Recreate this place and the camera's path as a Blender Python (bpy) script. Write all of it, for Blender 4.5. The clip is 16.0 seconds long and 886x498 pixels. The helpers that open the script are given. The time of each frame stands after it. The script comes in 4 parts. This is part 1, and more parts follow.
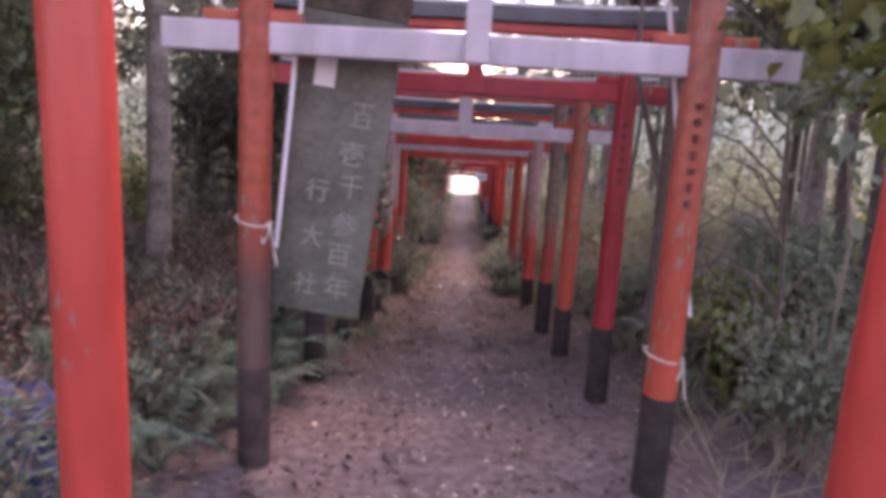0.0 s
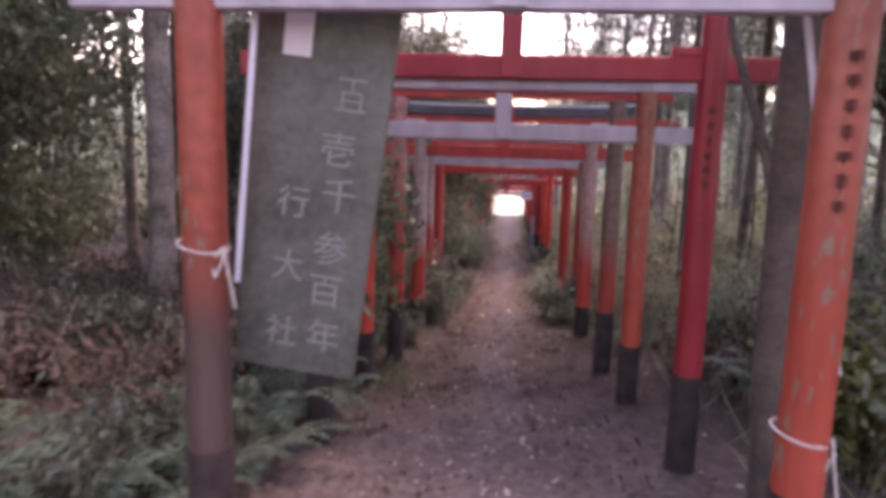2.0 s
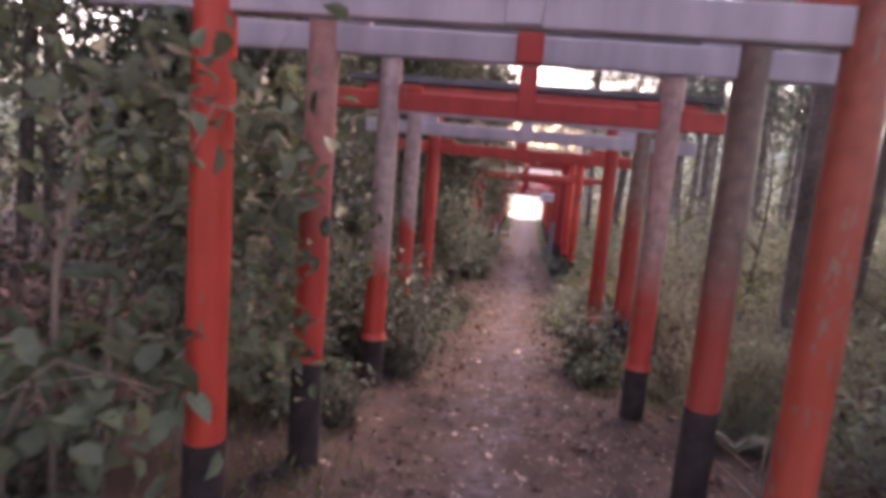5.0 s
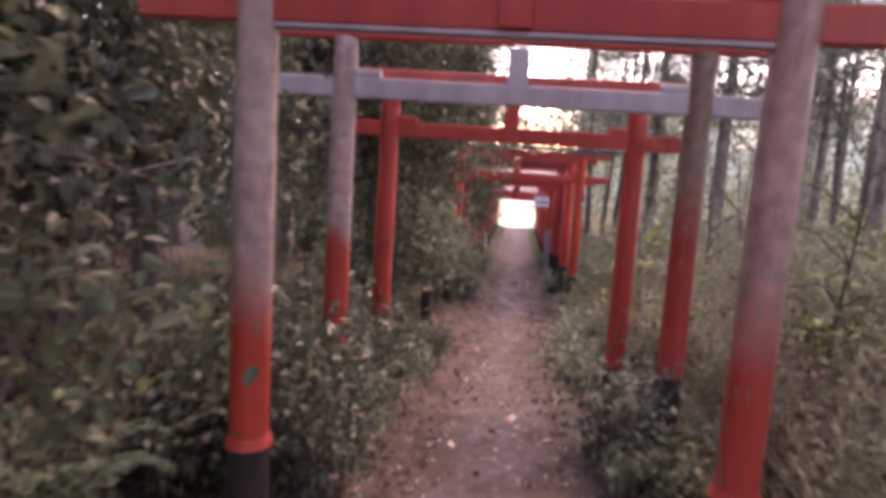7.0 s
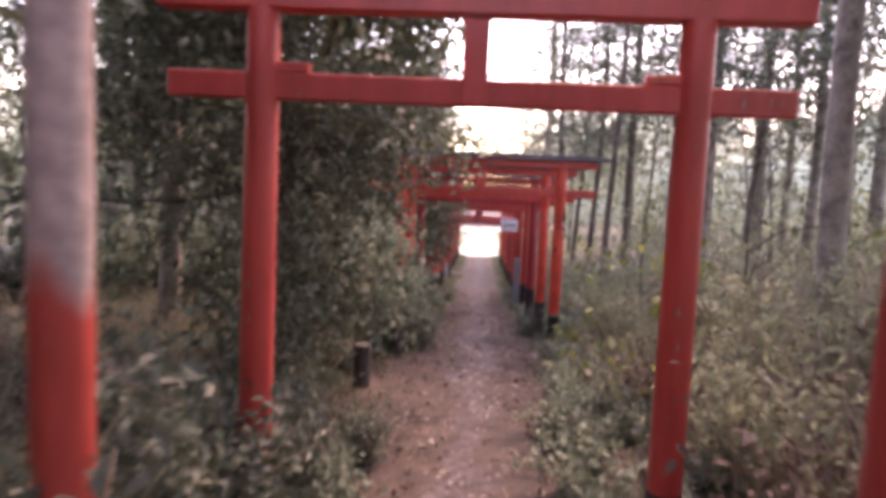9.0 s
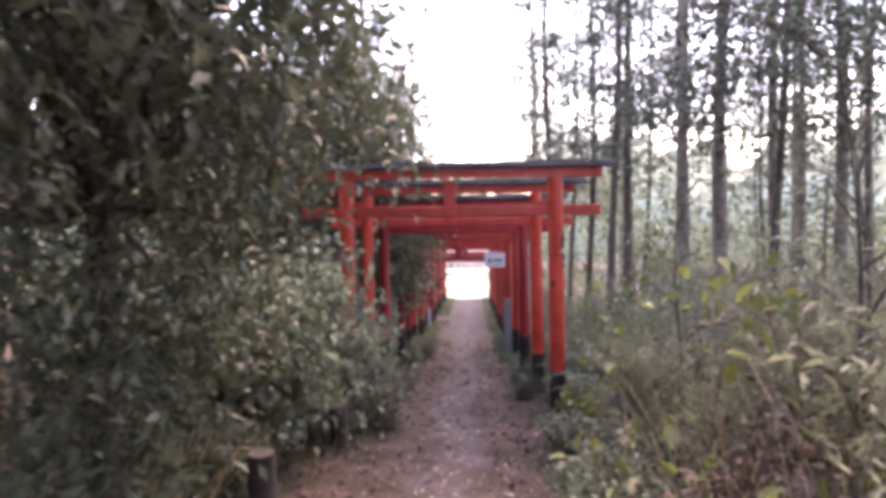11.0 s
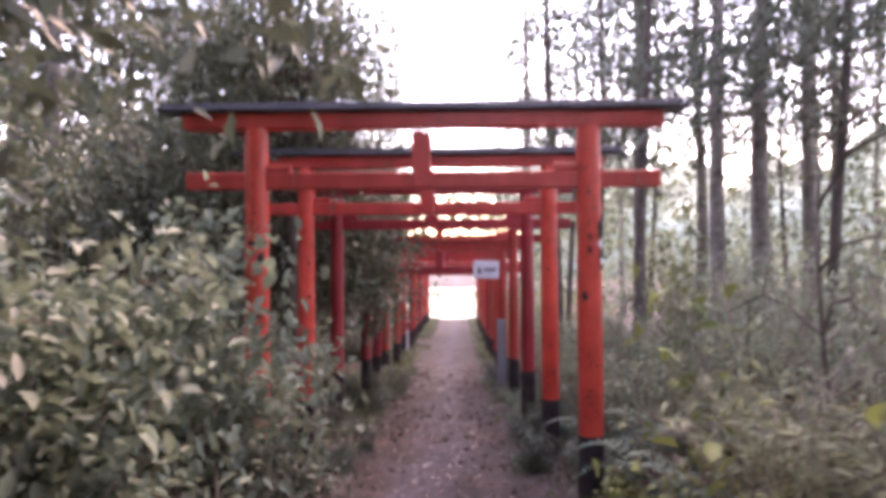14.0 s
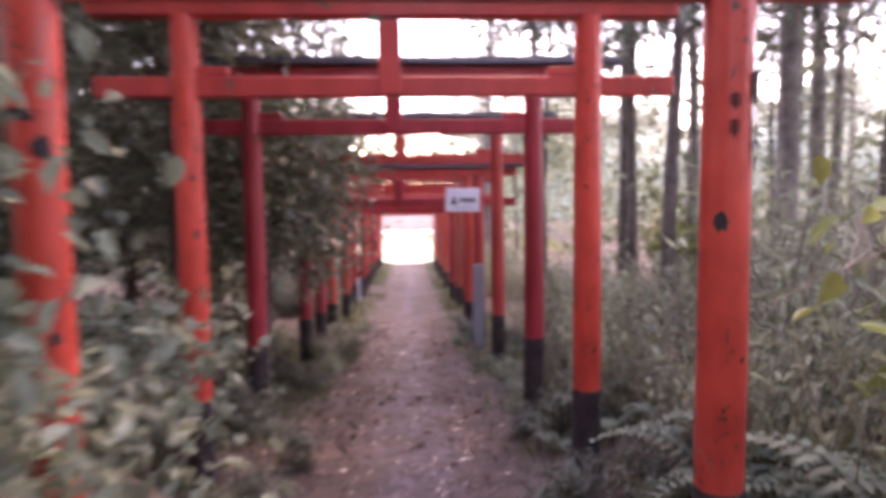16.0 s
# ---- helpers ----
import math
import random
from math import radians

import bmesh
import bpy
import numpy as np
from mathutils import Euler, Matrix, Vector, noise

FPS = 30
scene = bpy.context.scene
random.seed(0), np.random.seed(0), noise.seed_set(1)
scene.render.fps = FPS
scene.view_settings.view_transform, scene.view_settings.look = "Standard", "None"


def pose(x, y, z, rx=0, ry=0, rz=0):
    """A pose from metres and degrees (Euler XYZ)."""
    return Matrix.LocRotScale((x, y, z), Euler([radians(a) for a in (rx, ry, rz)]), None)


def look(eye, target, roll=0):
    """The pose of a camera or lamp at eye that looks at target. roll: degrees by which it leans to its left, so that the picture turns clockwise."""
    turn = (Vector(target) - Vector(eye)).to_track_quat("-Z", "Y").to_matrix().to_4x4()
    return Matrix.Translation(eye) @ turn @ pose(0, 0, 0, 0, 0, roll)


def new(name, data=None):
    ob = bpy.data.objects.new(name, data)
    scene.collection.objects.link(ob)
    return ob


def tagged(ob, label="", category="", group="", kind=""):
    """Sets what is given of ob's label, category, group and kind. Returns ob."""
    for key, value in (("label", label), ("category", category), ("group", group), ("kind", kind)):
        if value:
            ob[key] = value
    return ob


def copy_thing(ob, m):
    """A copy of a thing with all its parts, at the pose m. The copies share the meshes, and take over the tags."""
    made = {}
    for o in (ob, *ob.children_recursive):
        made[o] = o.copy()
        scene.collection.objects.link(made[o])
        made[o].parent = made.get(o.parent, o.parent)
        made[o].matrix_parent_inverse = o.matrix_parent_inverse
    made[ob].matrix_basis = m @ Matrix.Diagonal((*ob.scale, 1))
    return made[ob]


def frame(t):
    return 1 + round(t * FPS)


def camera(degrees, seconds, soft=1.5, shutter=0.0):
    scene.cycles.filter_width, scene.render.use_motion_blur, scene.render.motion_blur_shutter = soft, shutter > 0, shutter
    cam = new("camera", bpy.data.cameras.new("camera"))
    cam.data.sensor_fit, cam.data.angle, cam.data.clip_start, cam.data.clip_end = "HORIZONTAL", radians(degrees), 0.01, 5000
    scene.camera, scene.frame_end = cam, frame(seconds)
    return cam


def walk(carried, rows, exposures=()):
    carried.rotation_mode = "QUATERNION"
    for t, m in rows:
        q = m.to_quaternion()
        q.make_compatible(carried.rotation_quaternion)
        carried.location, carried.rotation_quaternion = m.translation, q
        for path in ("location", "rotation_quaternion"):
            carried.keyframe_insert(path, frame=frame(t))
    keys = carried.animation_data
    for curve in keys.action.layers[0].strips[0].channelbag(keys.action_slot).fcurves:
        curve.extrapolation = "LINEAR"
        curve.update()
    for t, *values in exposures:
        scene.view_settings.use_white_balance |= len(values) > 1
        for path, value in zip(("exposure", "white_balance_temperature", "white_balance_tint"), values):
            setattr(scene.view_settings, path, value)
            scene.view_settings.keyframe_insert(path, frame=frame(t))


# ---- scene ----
SKY, SUN = 0.15, 0.6

cam = camera(68.1, 16.0, soft=4.6, shutter=0.8)
PATH = [
    (0, (0.061, 0.256, 2.166), (0.009, 2.216, 1.769), 3.4),
    (0.5, (0.096, 0.448, 2.174), (0.062, 2.412, 1.8), 1.9),
    (1, (0.124, 0.555, 2.131), (0.093, 2.528, 1.805), 0.9),
    (1.5, (0.072, 0.866, 2.017), (0.011, 2.833, 1.661), 1.0),
    (2, (0.111, 1.298, 1.994), (-0.087, 3.26, 1.659), 1.5),
    (2.5, (0.14, 1.705, 1.878), (0.049, 3.694, 1.688), 3.0),
    (3, (0.203, 2.14, 1.857), (0.008, 4.116, 1.617), 5.7),
    (5.5, (0.092, 4.761, 1.555), (-0.152, 6.715, 1.204), 4.5),
    (6, (0.11, 5.277, 1.484), (-0.085, 7.235, 1.122), 2.6),
    (6.5, (0.1, 5.861, 1.363), (-0.194, 7.81, 1.026), 2.6),
    (7, (0.096, 6.44, 1.351), (-0.125, 8.404, 1.048), 3.6),
    (7.5, (0.098, 7.079, 1.306), (-0.275, 9.002, 0.903), 3.0),
    (8, (0.139, 7.739, 1.238), (-0.154, 9.701, 0.982), 5.2),
    (8.5, (0.007, 8.273, 1.132), (-0.164, 10.25, 0.877), 3.6),
    (9, (0.039, 8.879, 1.064), (-0.074, 10.866, 0.858), 2.6),
    (11.5, (0.301, 11.539, 0.755), (0.209, 13.536, 0.688), -1.1),
    (12, (0.343, 11.844, 0.707), (0.265, 13.841, 0.613), -0.8),
    (12.5, (0.27, 12.313, 0.689), (0.244, 14.309, 0.578), -1.1),
    (13, (0.341, 12.807, 0.657), (0.277, 14.803, 0.545), -0.9),
    (13.5, (0.274, 13.228, 0.598), (0.31, 15.228, 0.633), -0.6),
    (14, (0.254, 13.751, 0.525), (0.205, 15.751, 0.515), -0.3),
    (14.5, (0.197, 14.237, 0.463), (0.135, 16.234, 0.366), -0.6),
    (15, (0.112, 14.761, 0.43), (0.098, 16.753, 0.246), -0.8),
    (15.5, (0.091, 15.322, 0.353), (0.009, 17.312, 0.174), -0.5),
    (16, (0.064, 15.973, 0.307), (0.165, 17.962, 0.124), -0.6),
]
walk(cam, [(t, look(eye, target, roll)) for t, eye, target, roll in PATH],
     [(0.0, 3.42, 10500, 54), (3.0, 3.45, 10700, 53), (5.5, 3.58, 11000, 53), (7.0, 3.56, 11300, 53), (9.0, 3.66, 11300, 50), (11.5, 3.80, 9900, 41), (13.0, 3.78, 9900, 43), (16.0, 4.02, 10600, 54)])

# ---- world and light ----
world = bpy.data.worlds.new("world")
scene.world = world
world.use_nodes = True
wn = world.node_tree.nodes
sky = wn.new("ShaderNodeTexSky")
sky.sky_type = "NISHITA"
sky.sun_disc = False
sky.sun_elevation = radians(52)
sky.sun_rotation = radians(25)
sky.air_density, sky.dust_density, sky.ozone_density = 1.0, 0.3, 3.0
wn["Background"].inputs["Strength"].default_value = SKY
world.node_tree.links.new(sky.outputs["Color"], wn["Background"].inputs["Color"])
sun = new("sun", bpy.data.lights.new("sun", "SUN"))
sun.data.energy, sun.data.angle, sun.data.color = SUN, radians(25), (1.0, 0.96, 0.92)
sun.matrix_world = look((0, 0, 0), (-math.sin(radians(25)) * math.cos(radians(52)), -math.cos(radians(25)) * math.cos(radians(52)), -math.sin(radians(52))))


# ---- materials ----
def mat(name, col, rough=0.8, var=0.35, scale=6.0, fine=60.0, bump=0.3, col2=None, metal=0.0, island=0.0, subsurf=0.0):
    """A mottled surface: two scales of noise in colour and relief, with an optional spread from piece to piece."""
    m = bpy.data.materials.new(name)
    m.use_nodes = True
    n, l = m.node_tree.nodes, m.node_tree.links
    b = n["Principled BSDF"]
    tc = n.new("ShaderNodeTexCoord")
    a = n.new("ShaderNodeTexNoise")
    a.inputs["Scale"].default_value, a.inputs["Detail"].default_value = scale, 5
    f = n.new("ShaderNodeTexNoise")
    f.inputs["Scale"].default_value, f.inputs["Detail"].default_value = fine, 4
    l.new(tc.outputs["Object"], a.inputs["Vector"])
    l.new(tc.outputs["Object"], f.inputs["Vector"])
    r = n.new("ShaderNodeValToRGB")
    r.color_ramp.elements[0].position, r.color_ramp.elements[1].position = 0.35, 0.68
    dark = [c * (1 - var) for c in col]
    r.color_ramp.elements[0].color = (*dark, 1)
    r.color_ramp.elements[1].color = (*(col2 or col), 1)
    mixn = n.new("ShaderNodeMath")
    mixn.operation = "MULTIPLY_ADD"
    mixn.inputs[1].default_value = 0.35
    l.new(f.outputs["Fac"], mixn.inputs[0])
    sc = n.new("ShaderNodeMath")
    sc.operation = "MULTIPLY"
    sc.inputs[1].default_value = 0.65
    l.new(a.outputs["Fac"], sc.inputs[0])
    l.new(sc.outputs[0], mixn.inputs[2])
    l.new(mixn.outputs[0], r.inputs["Fac"])
    out = r.outputs["Color"]
    if island:
        g = n.new("ShaderNodeNewGeometry")
        hsv = n.new("ShaderNodeHueSaturation")
        mr = n.new("ShaderNodeMapRange")
        mr.inputs["To Min"].default_value, mr.inputs["To Max"].default_value = 1 - island, 1 + island
        l.new(g.outputs["Random Per Island"], mr.inputs["Value"])
        l.new(mr.outputs["Result"], hsv.inputs["Value"])
        l.new(out, hsv.inputs["Color"])
        out = hsv.outputs["Color"]
    l.new(out, b.inputs["Base Color"])
    b.inputs["Roughness"].default_value, b.inputs["Metallic"].default_value = rough, metal
    if bump:
        bp = n.new("ShaderNodeBump")
        bp.inputs["Strength"].default_value, bp.inputs["Distance"].default_value = bump, 0.01
        l.new(mixn.outputs[0], bp.inputs["Height"])
        l.new(bp.outputs["Normal"], b.inputs["Normal"])
    return m


def leaf_mat(name, col, col2, rough=0.5, trans=0.3, island=0.45):
    m = mat(name, col, rough, 0.3, 1.3, 25, 0, col2, island=island)
    n, l = m.node_tree.nodes, m.node_tree.links
    b = n["Principled BSDF"]
    tr = n.new("ShaderNodeBsdfTranslucent")
    mx = n.new("ShaderNodeMixShader")
    mx.inputs["Fac"].default_value = trans
    l.new(b.inputs["Base Color"].links[0].from_socket, tr.inputs["Color"])
    l.new(b.outputs["BSDF"], mx.inputs[1])
    l.new(tr.outputs["BSDF"], mx.inputs[2])
    l.new(mx.outputs["Shader"], n["Material Output"].inputs["Surface"])
    return m


def paint(name, col, bare=(0.24, 0.17, 0.13), wear=0.42, fade=None, low=0.0, high=0.1, rough=0.42, stretch=0.22):
    """Old paint on timber: streaks along the grain, bare patches, and a weathered coat above a height where there is one."""
    m = bpy.data.materials.new(name)
    m.use_nodes = True
    n, l = m.node_tree.nodes, m.node_tree.links
    b = n["Principled BSDF"]
    tc = n.new("ShaderNodeTexCoord")
    mp = n.new("ShaderNodeMapping")
    mp.inputs["Scale"].default_value = (1, 1, stretch)
    l.new(tc.outputs["Object"], mp.inputs["Vector"])
    big = n.new("ShaderNodeTexNoise")
    big.inputs["Scale"].default_value, big.inputs["Detail"].default_value = 7, 6
    l.new(mp.outputs["Vector"], big.inputs["Vector"])
    fine = n.new("ShaderNodeTexNoise")
    fine.inputs["Scale"].default_value, fine.inputs["Detail"].default_value = 45, 5
    l.new(mp.outputs["Vector"], fine.inputs["Vector"])
    tone = n.new("ShaderNodeValToRGB")
    tone.color_ramp.elements[0].position, tone.color_ramp.elements[1].position = 0.3, 0.72
    tone.color_ramp.elements[0].color = (*[c * 0.72 for c in col], 1)
    tone.color_ramp.elements[1].color = (*[min(1, c * 1.12 + 0.012) for c in col], 1)
    l.new(big.outputs["Fac"], tone.inputs["Fac"])
    out = tone.outputs["Color"]
    if fade:
        sx = n.new("ShaderNodeSeparateXYZ")
        l.new(tc.outputs["Object"], sx.inputs["Vector"])
        wob = n.new("ShaderNodeMath")
        wob.operation = "MULTIPLY_ADD"
        wob.inputs[1].default_value = 0.45
        l.new(big.outputs["Fac"], wob.inputs[0])
        l.new(sx.outputs["Z"], wob.inputs[2])
        mr = n.new("ShaderNodeMapRange")
        mr.inputs["From Min"].default_value, mr.inputs["From Max"].default_value = low + 0.22, high + 0.22
        l.new(wob.outputs[0], mr.inputs["Value"])
        mx = n.new("ShaderNodeMix")
        mx.data_type = "RGBA"
        l.new(mr.outputs["Result"], mx.inputs["Factor"])
        l.new(out, mx.inputs["A"])
        ft = n.new("ShaderNodeValToRGB")
        ft.color_ramp.elements[0].position, ft.color_ramp.elements[1].position = 0.35, 0.65
        ft.color_ramp.elements[0].color = (*[c * 0.7 for c in fade], 1)
        ft.color_ramp.elements[1].color = (*[min(1, c * 1.1) for c in fade], 1)
        blot = n.new("ShaderNodeTexNoise")
        blot.inputs["Scale"].default_value, blot.inputs["Detail"].default_value = 13, 4
        l.new(tc.outputs["Object"], blot.inputs["Vector"])
        l.new(blot.outputs["Fac"], ft.inputs["Fac"])
        l.new(ft.outputs["Color"], mx.inputs["B"])
        out = mx.outputs["Result"]
    chip = n.new("ShaderNodeMath")
    chip.operation = "MULTIPLY_ADD"
    chip.inputs[1].default_value = 0.5
    l.new(fine.outputs["Fac"], chip.inputs[0])
    half = n.new("ShaderNodeMath")
    half.operation = "MULTIPLY"
    half.inputs[1].default_value = 0.5
    l.new(big.outputs["Fac"], half.inputs[0])
    l.new(half.outputs[0], chip.inputs[2])
    cr = n.new("ShaderNodeMapRange")
    cr.inputs["From Min"].default_value, cr.inputs["From Max"].default_value = wear - 0.03, wear
    cr.inputs["To Min"].default_value, cr.inputs["To Max"].default_value = 0.85, 0.0
    l.new(chip.outputs[0], cr.inputs["Value"])
    m2 = n.new("ShaderNodeMix")
    m2.data_type = "RGBA"
    l.new(cr.outputs["Result"], m2.inputs["Factor"])
    l.new(out, m2.inputs["A"])
    m2.inputs["B"].default_value = (*bare, 1)
    l.new(m2.outputs["Result"], b.inputs["Base Color"])
    b.inputs["Roughness"].default_value = rough
    bp = n.new("ShaderNodeBump")
    bp.inputs["Strength"].default_value, bp.inputs["Distance"].default_value = 0.25, 0.006
    l.new(chip.outputs[0], bp.inputs["Height"])
    l.new(bp.outputs["Normal"], b.inputs["Normal"])
    return m


RED = paint("vermilion_paint", (0.52, 0.047, 0.034), wear=0.38)
ORANGE = paint("orange_vermilion_paint", (0.64, 0.06, 0.036), wear=0.38)
PEELING = paint("peeling_orange_paint", (0.70, 0.06, 0.036), bare=(0.035, 0.024, 0.02), wear=0.405, stretch=0.75, rough=0.36)
BROWNFOOT = paint("brown_stained_paint", (0.11, 0.062, 0.052), wear=0.40, fade=(0.40, 0.07, 0.042), low=0.45, high=0.8)
DARKFOOT = mat("dark_brown_timber_foot", (0.05, 0.03, 0.027), 0.9, 0.45, 9, 70, 0.3, (0.10, 0.062, 0.054))
CRIMSON = paint("crimson_paint", (0.36, 0.02, 0.028), wear=0.36)
WORN = paint("worn_orange_paint", (0.50, 0.07, 0.04), wear=0.42, fade=(0.38, 0.10, 0.065), low=0.6, high=1.7)
WORNLOW = paint("worn_brick_paint", (0.46, 0.07, 0.04), wear=0.43)
BROWN = paint("browned_paint", (0.40, 0.05, 0.035), wear=0.40, fade=(0.19, 0.12, 0.10), low=0.35, high=0.75)
BROWNRED = paint("brown_over_red_paint", (0.44, 0.04, 0.03), wear=0.40, fade=(0.22, 0.14, 0.11), low=0.75, high=1.25)
PALE = paint("bleached_paint", (0.56, 0.05, 0.03), wear=0.38, fade=(0.44, 0.315, 0.29), low=0.45, high=0.75)
PALEPINK = paint("blotched_pinkish_paint", (0.54, 0.05, 0.035), wear=0.42, fade=(0.44, 0.25, 0.225), low=0.45, high=0.8)
PALETALL = paint("bleached_grey_paint", (0.50, 0.05, 0.035), wear=0.36, fade=(0.43, 0.315, 0.295), low=0.66, high=0.78)
PINK = paint("pinkish_paint", (0.56, 0.05, 0.035), wear=0.38, fade=(0.50, 0.24, 0.21), low=0.5, high=1.4)
WHITE = paint("white_paint", (0.43, 0.40, 0.43), bare=(0.42, 0.36, 0.36), wear=0.36, rough=0.55)
BLACK = mat("black_footing_paint", (0.027, 0.019, 0.019), 0.9, 0.45, 9, 70, 0.3, (0.058, 0.042, 0.041))
ROOF = mat("dark_copper_sheet", (0.045, 0.045, 0.055), 0.38, 0.35, 4, 40, 0.1, (0.085, 0.085, 0.10), metal=0.3)
ROOFEDGE = mat("weathered_white_edge", (0.55, 0.55, 0.58), 0.6, 0.3, 5, 60, 0.1)
INK = mat("ink", (0.15, 0.026, 0.022), 0.7, 0.3, 20, 80, 0)
CHALK = mat("chalky_white_lettering", (0.35, 0.35, 0.33), 0.8, 0.45, 20, 90, 0, (0.26, 0.26, 0.245))
BOARD = mat("weathered_green_grey_board", (0.078, 0.087, 0.066), 0.55, 0.4, 2.2, 30, 0.25, (0.145, 0.158, 0.132))
STRING = mat("white_cord", (0.65, 0.6, 0.55), 0.8, 0.2, 30, 90, 0.1)
ROD = mat("white_plastic_rod", (0.7, 0.72, 0.78), 0.35, 0.15, 8, 50, 0.05)
TARP = mat("blue_tarpaulin", (0.016, 0.025, 0.09), 0.5, 0.45, 3, 25, 0.4, (0.03, 0.055, 0.18))
# very pale colour that stands in for the overexposed exit
EXIT_GLARE = mat("greenish_white_exit_glare", (0.46, 0.52, 0.38), 0.85, 0.15, 1.0, 30, 0.2, (0.60, 0.62, 0.54))
SIGN = mat("white_sign_sheet", (0.72, 0.73, 0.76), 0.5, 0.12, 5, 40, 0.05)
STUMP = mat("charred_post", (0.04, 0.03, 0.03), 0.85, 0.4, 12, 60, 0.6, (0.075, 0.055, 0.05))
CONCRETE = mat("grey_sleeve", (0.24, 0.25, 0.27), 0.75, 0.2, 8, 60, 0.2)
BARK = mat("cedar_bark", (0.19, 0.155, 0.13), 0.9, 0.55, 3.5, 22, 1.0, (0.34, 0.29, 0.25))
DARKBARK = mat("dark_bark", (0.085, 0.066, 0.054), 0.9, 0.5, 4, 30, 0.8, (0.16, 0.125, 0.105))
TWIG = mat("pale_dry_twig", (0.34, 0.27, 0.21), 0.8, 0.35, 8, 50, 0.2, island=0.35)
EVERGREEN = leaf_mat("dark_evergreen_leaves", (0.085, 0.112, 0.076), (0.15, 0.19, 0.126), 0.48, 0.3)
DARKLEAF = leaf_mat("dull_dark_leaves", (0.06, 0.082, 0.06), (0.13, 0.165, 0.12), 0.5, 0.3, 0.35)
MIDGREEN = leaf_mat("mid_green_leaves", (0.085, 0.13, 0.08), (0.17, 0.225, 0.135), 0.55, 0.35)
CEDAR = leaf_mat("cedar_sprays", (0.075, 0.105, 0.078), (0.14, 0.175, 0.125), 0.65, 0.4)
SHRUB = leaf_mat("grey_green_leaves", (0.14, 0.20, 0.135), (0.27, 0.335, 0.24), 0.6, 0.4, 0.3)
BRIGHT = leaf_mat("yellow_green_leaves", (0.14, 0.19, 0.06), (0.24, 0.27, 0.09), 0.5, 0.4)
FERN = leaf_mat("fern_green", (0.05, 0.105, 0.075), (0.11, 0.19, 0.13), 0.55, 0.3)
GRASS = leaf_mat("path_edge_grass", (0.11, 0.14, 0.07), (0.19, 0.22, 0.12), 0.6, 0.35)
# far leaves carry the haze in a paler green
FARLEAF = leaf_mat("haze_paled_far_foliage", (0.14, 0.185, 0.11), (0.25, 0.29, 0.185), 0.6, 0.45)
# far ridge: distance haze is put into the pale base colour
RIDGE = mat("haze_tinted_far_woodland", (0.27, 0.33, 0.24), 0.95, 0.35, 0.12, 1.1, 0.4, (0.42, 0.47, 0.37))
DRY = leaf_mat("dry_grass", (0.235, 0.225, 0.145), (0.40, 0.375, 0.26), 0.75, 0.35, 0.4)
LITTER = leaf_mat("fallen_leaves", (0.20, 0.15, 0.12), (0.42, 0.35, 0.30), 0.7, 0.1, 0.6)
KHAKI = leaf_mat("dull_khaki_leaves", (0.19, 0.225, 0.13), (0.37, 0.41, 0.265), 0.6, 0.4)
BROWNLEAF = leaf_mat("dead_brown_leaves", (0.072, 0.044, 0.036), (0.155, 0.10, 0.083), 0.75, 0.2)


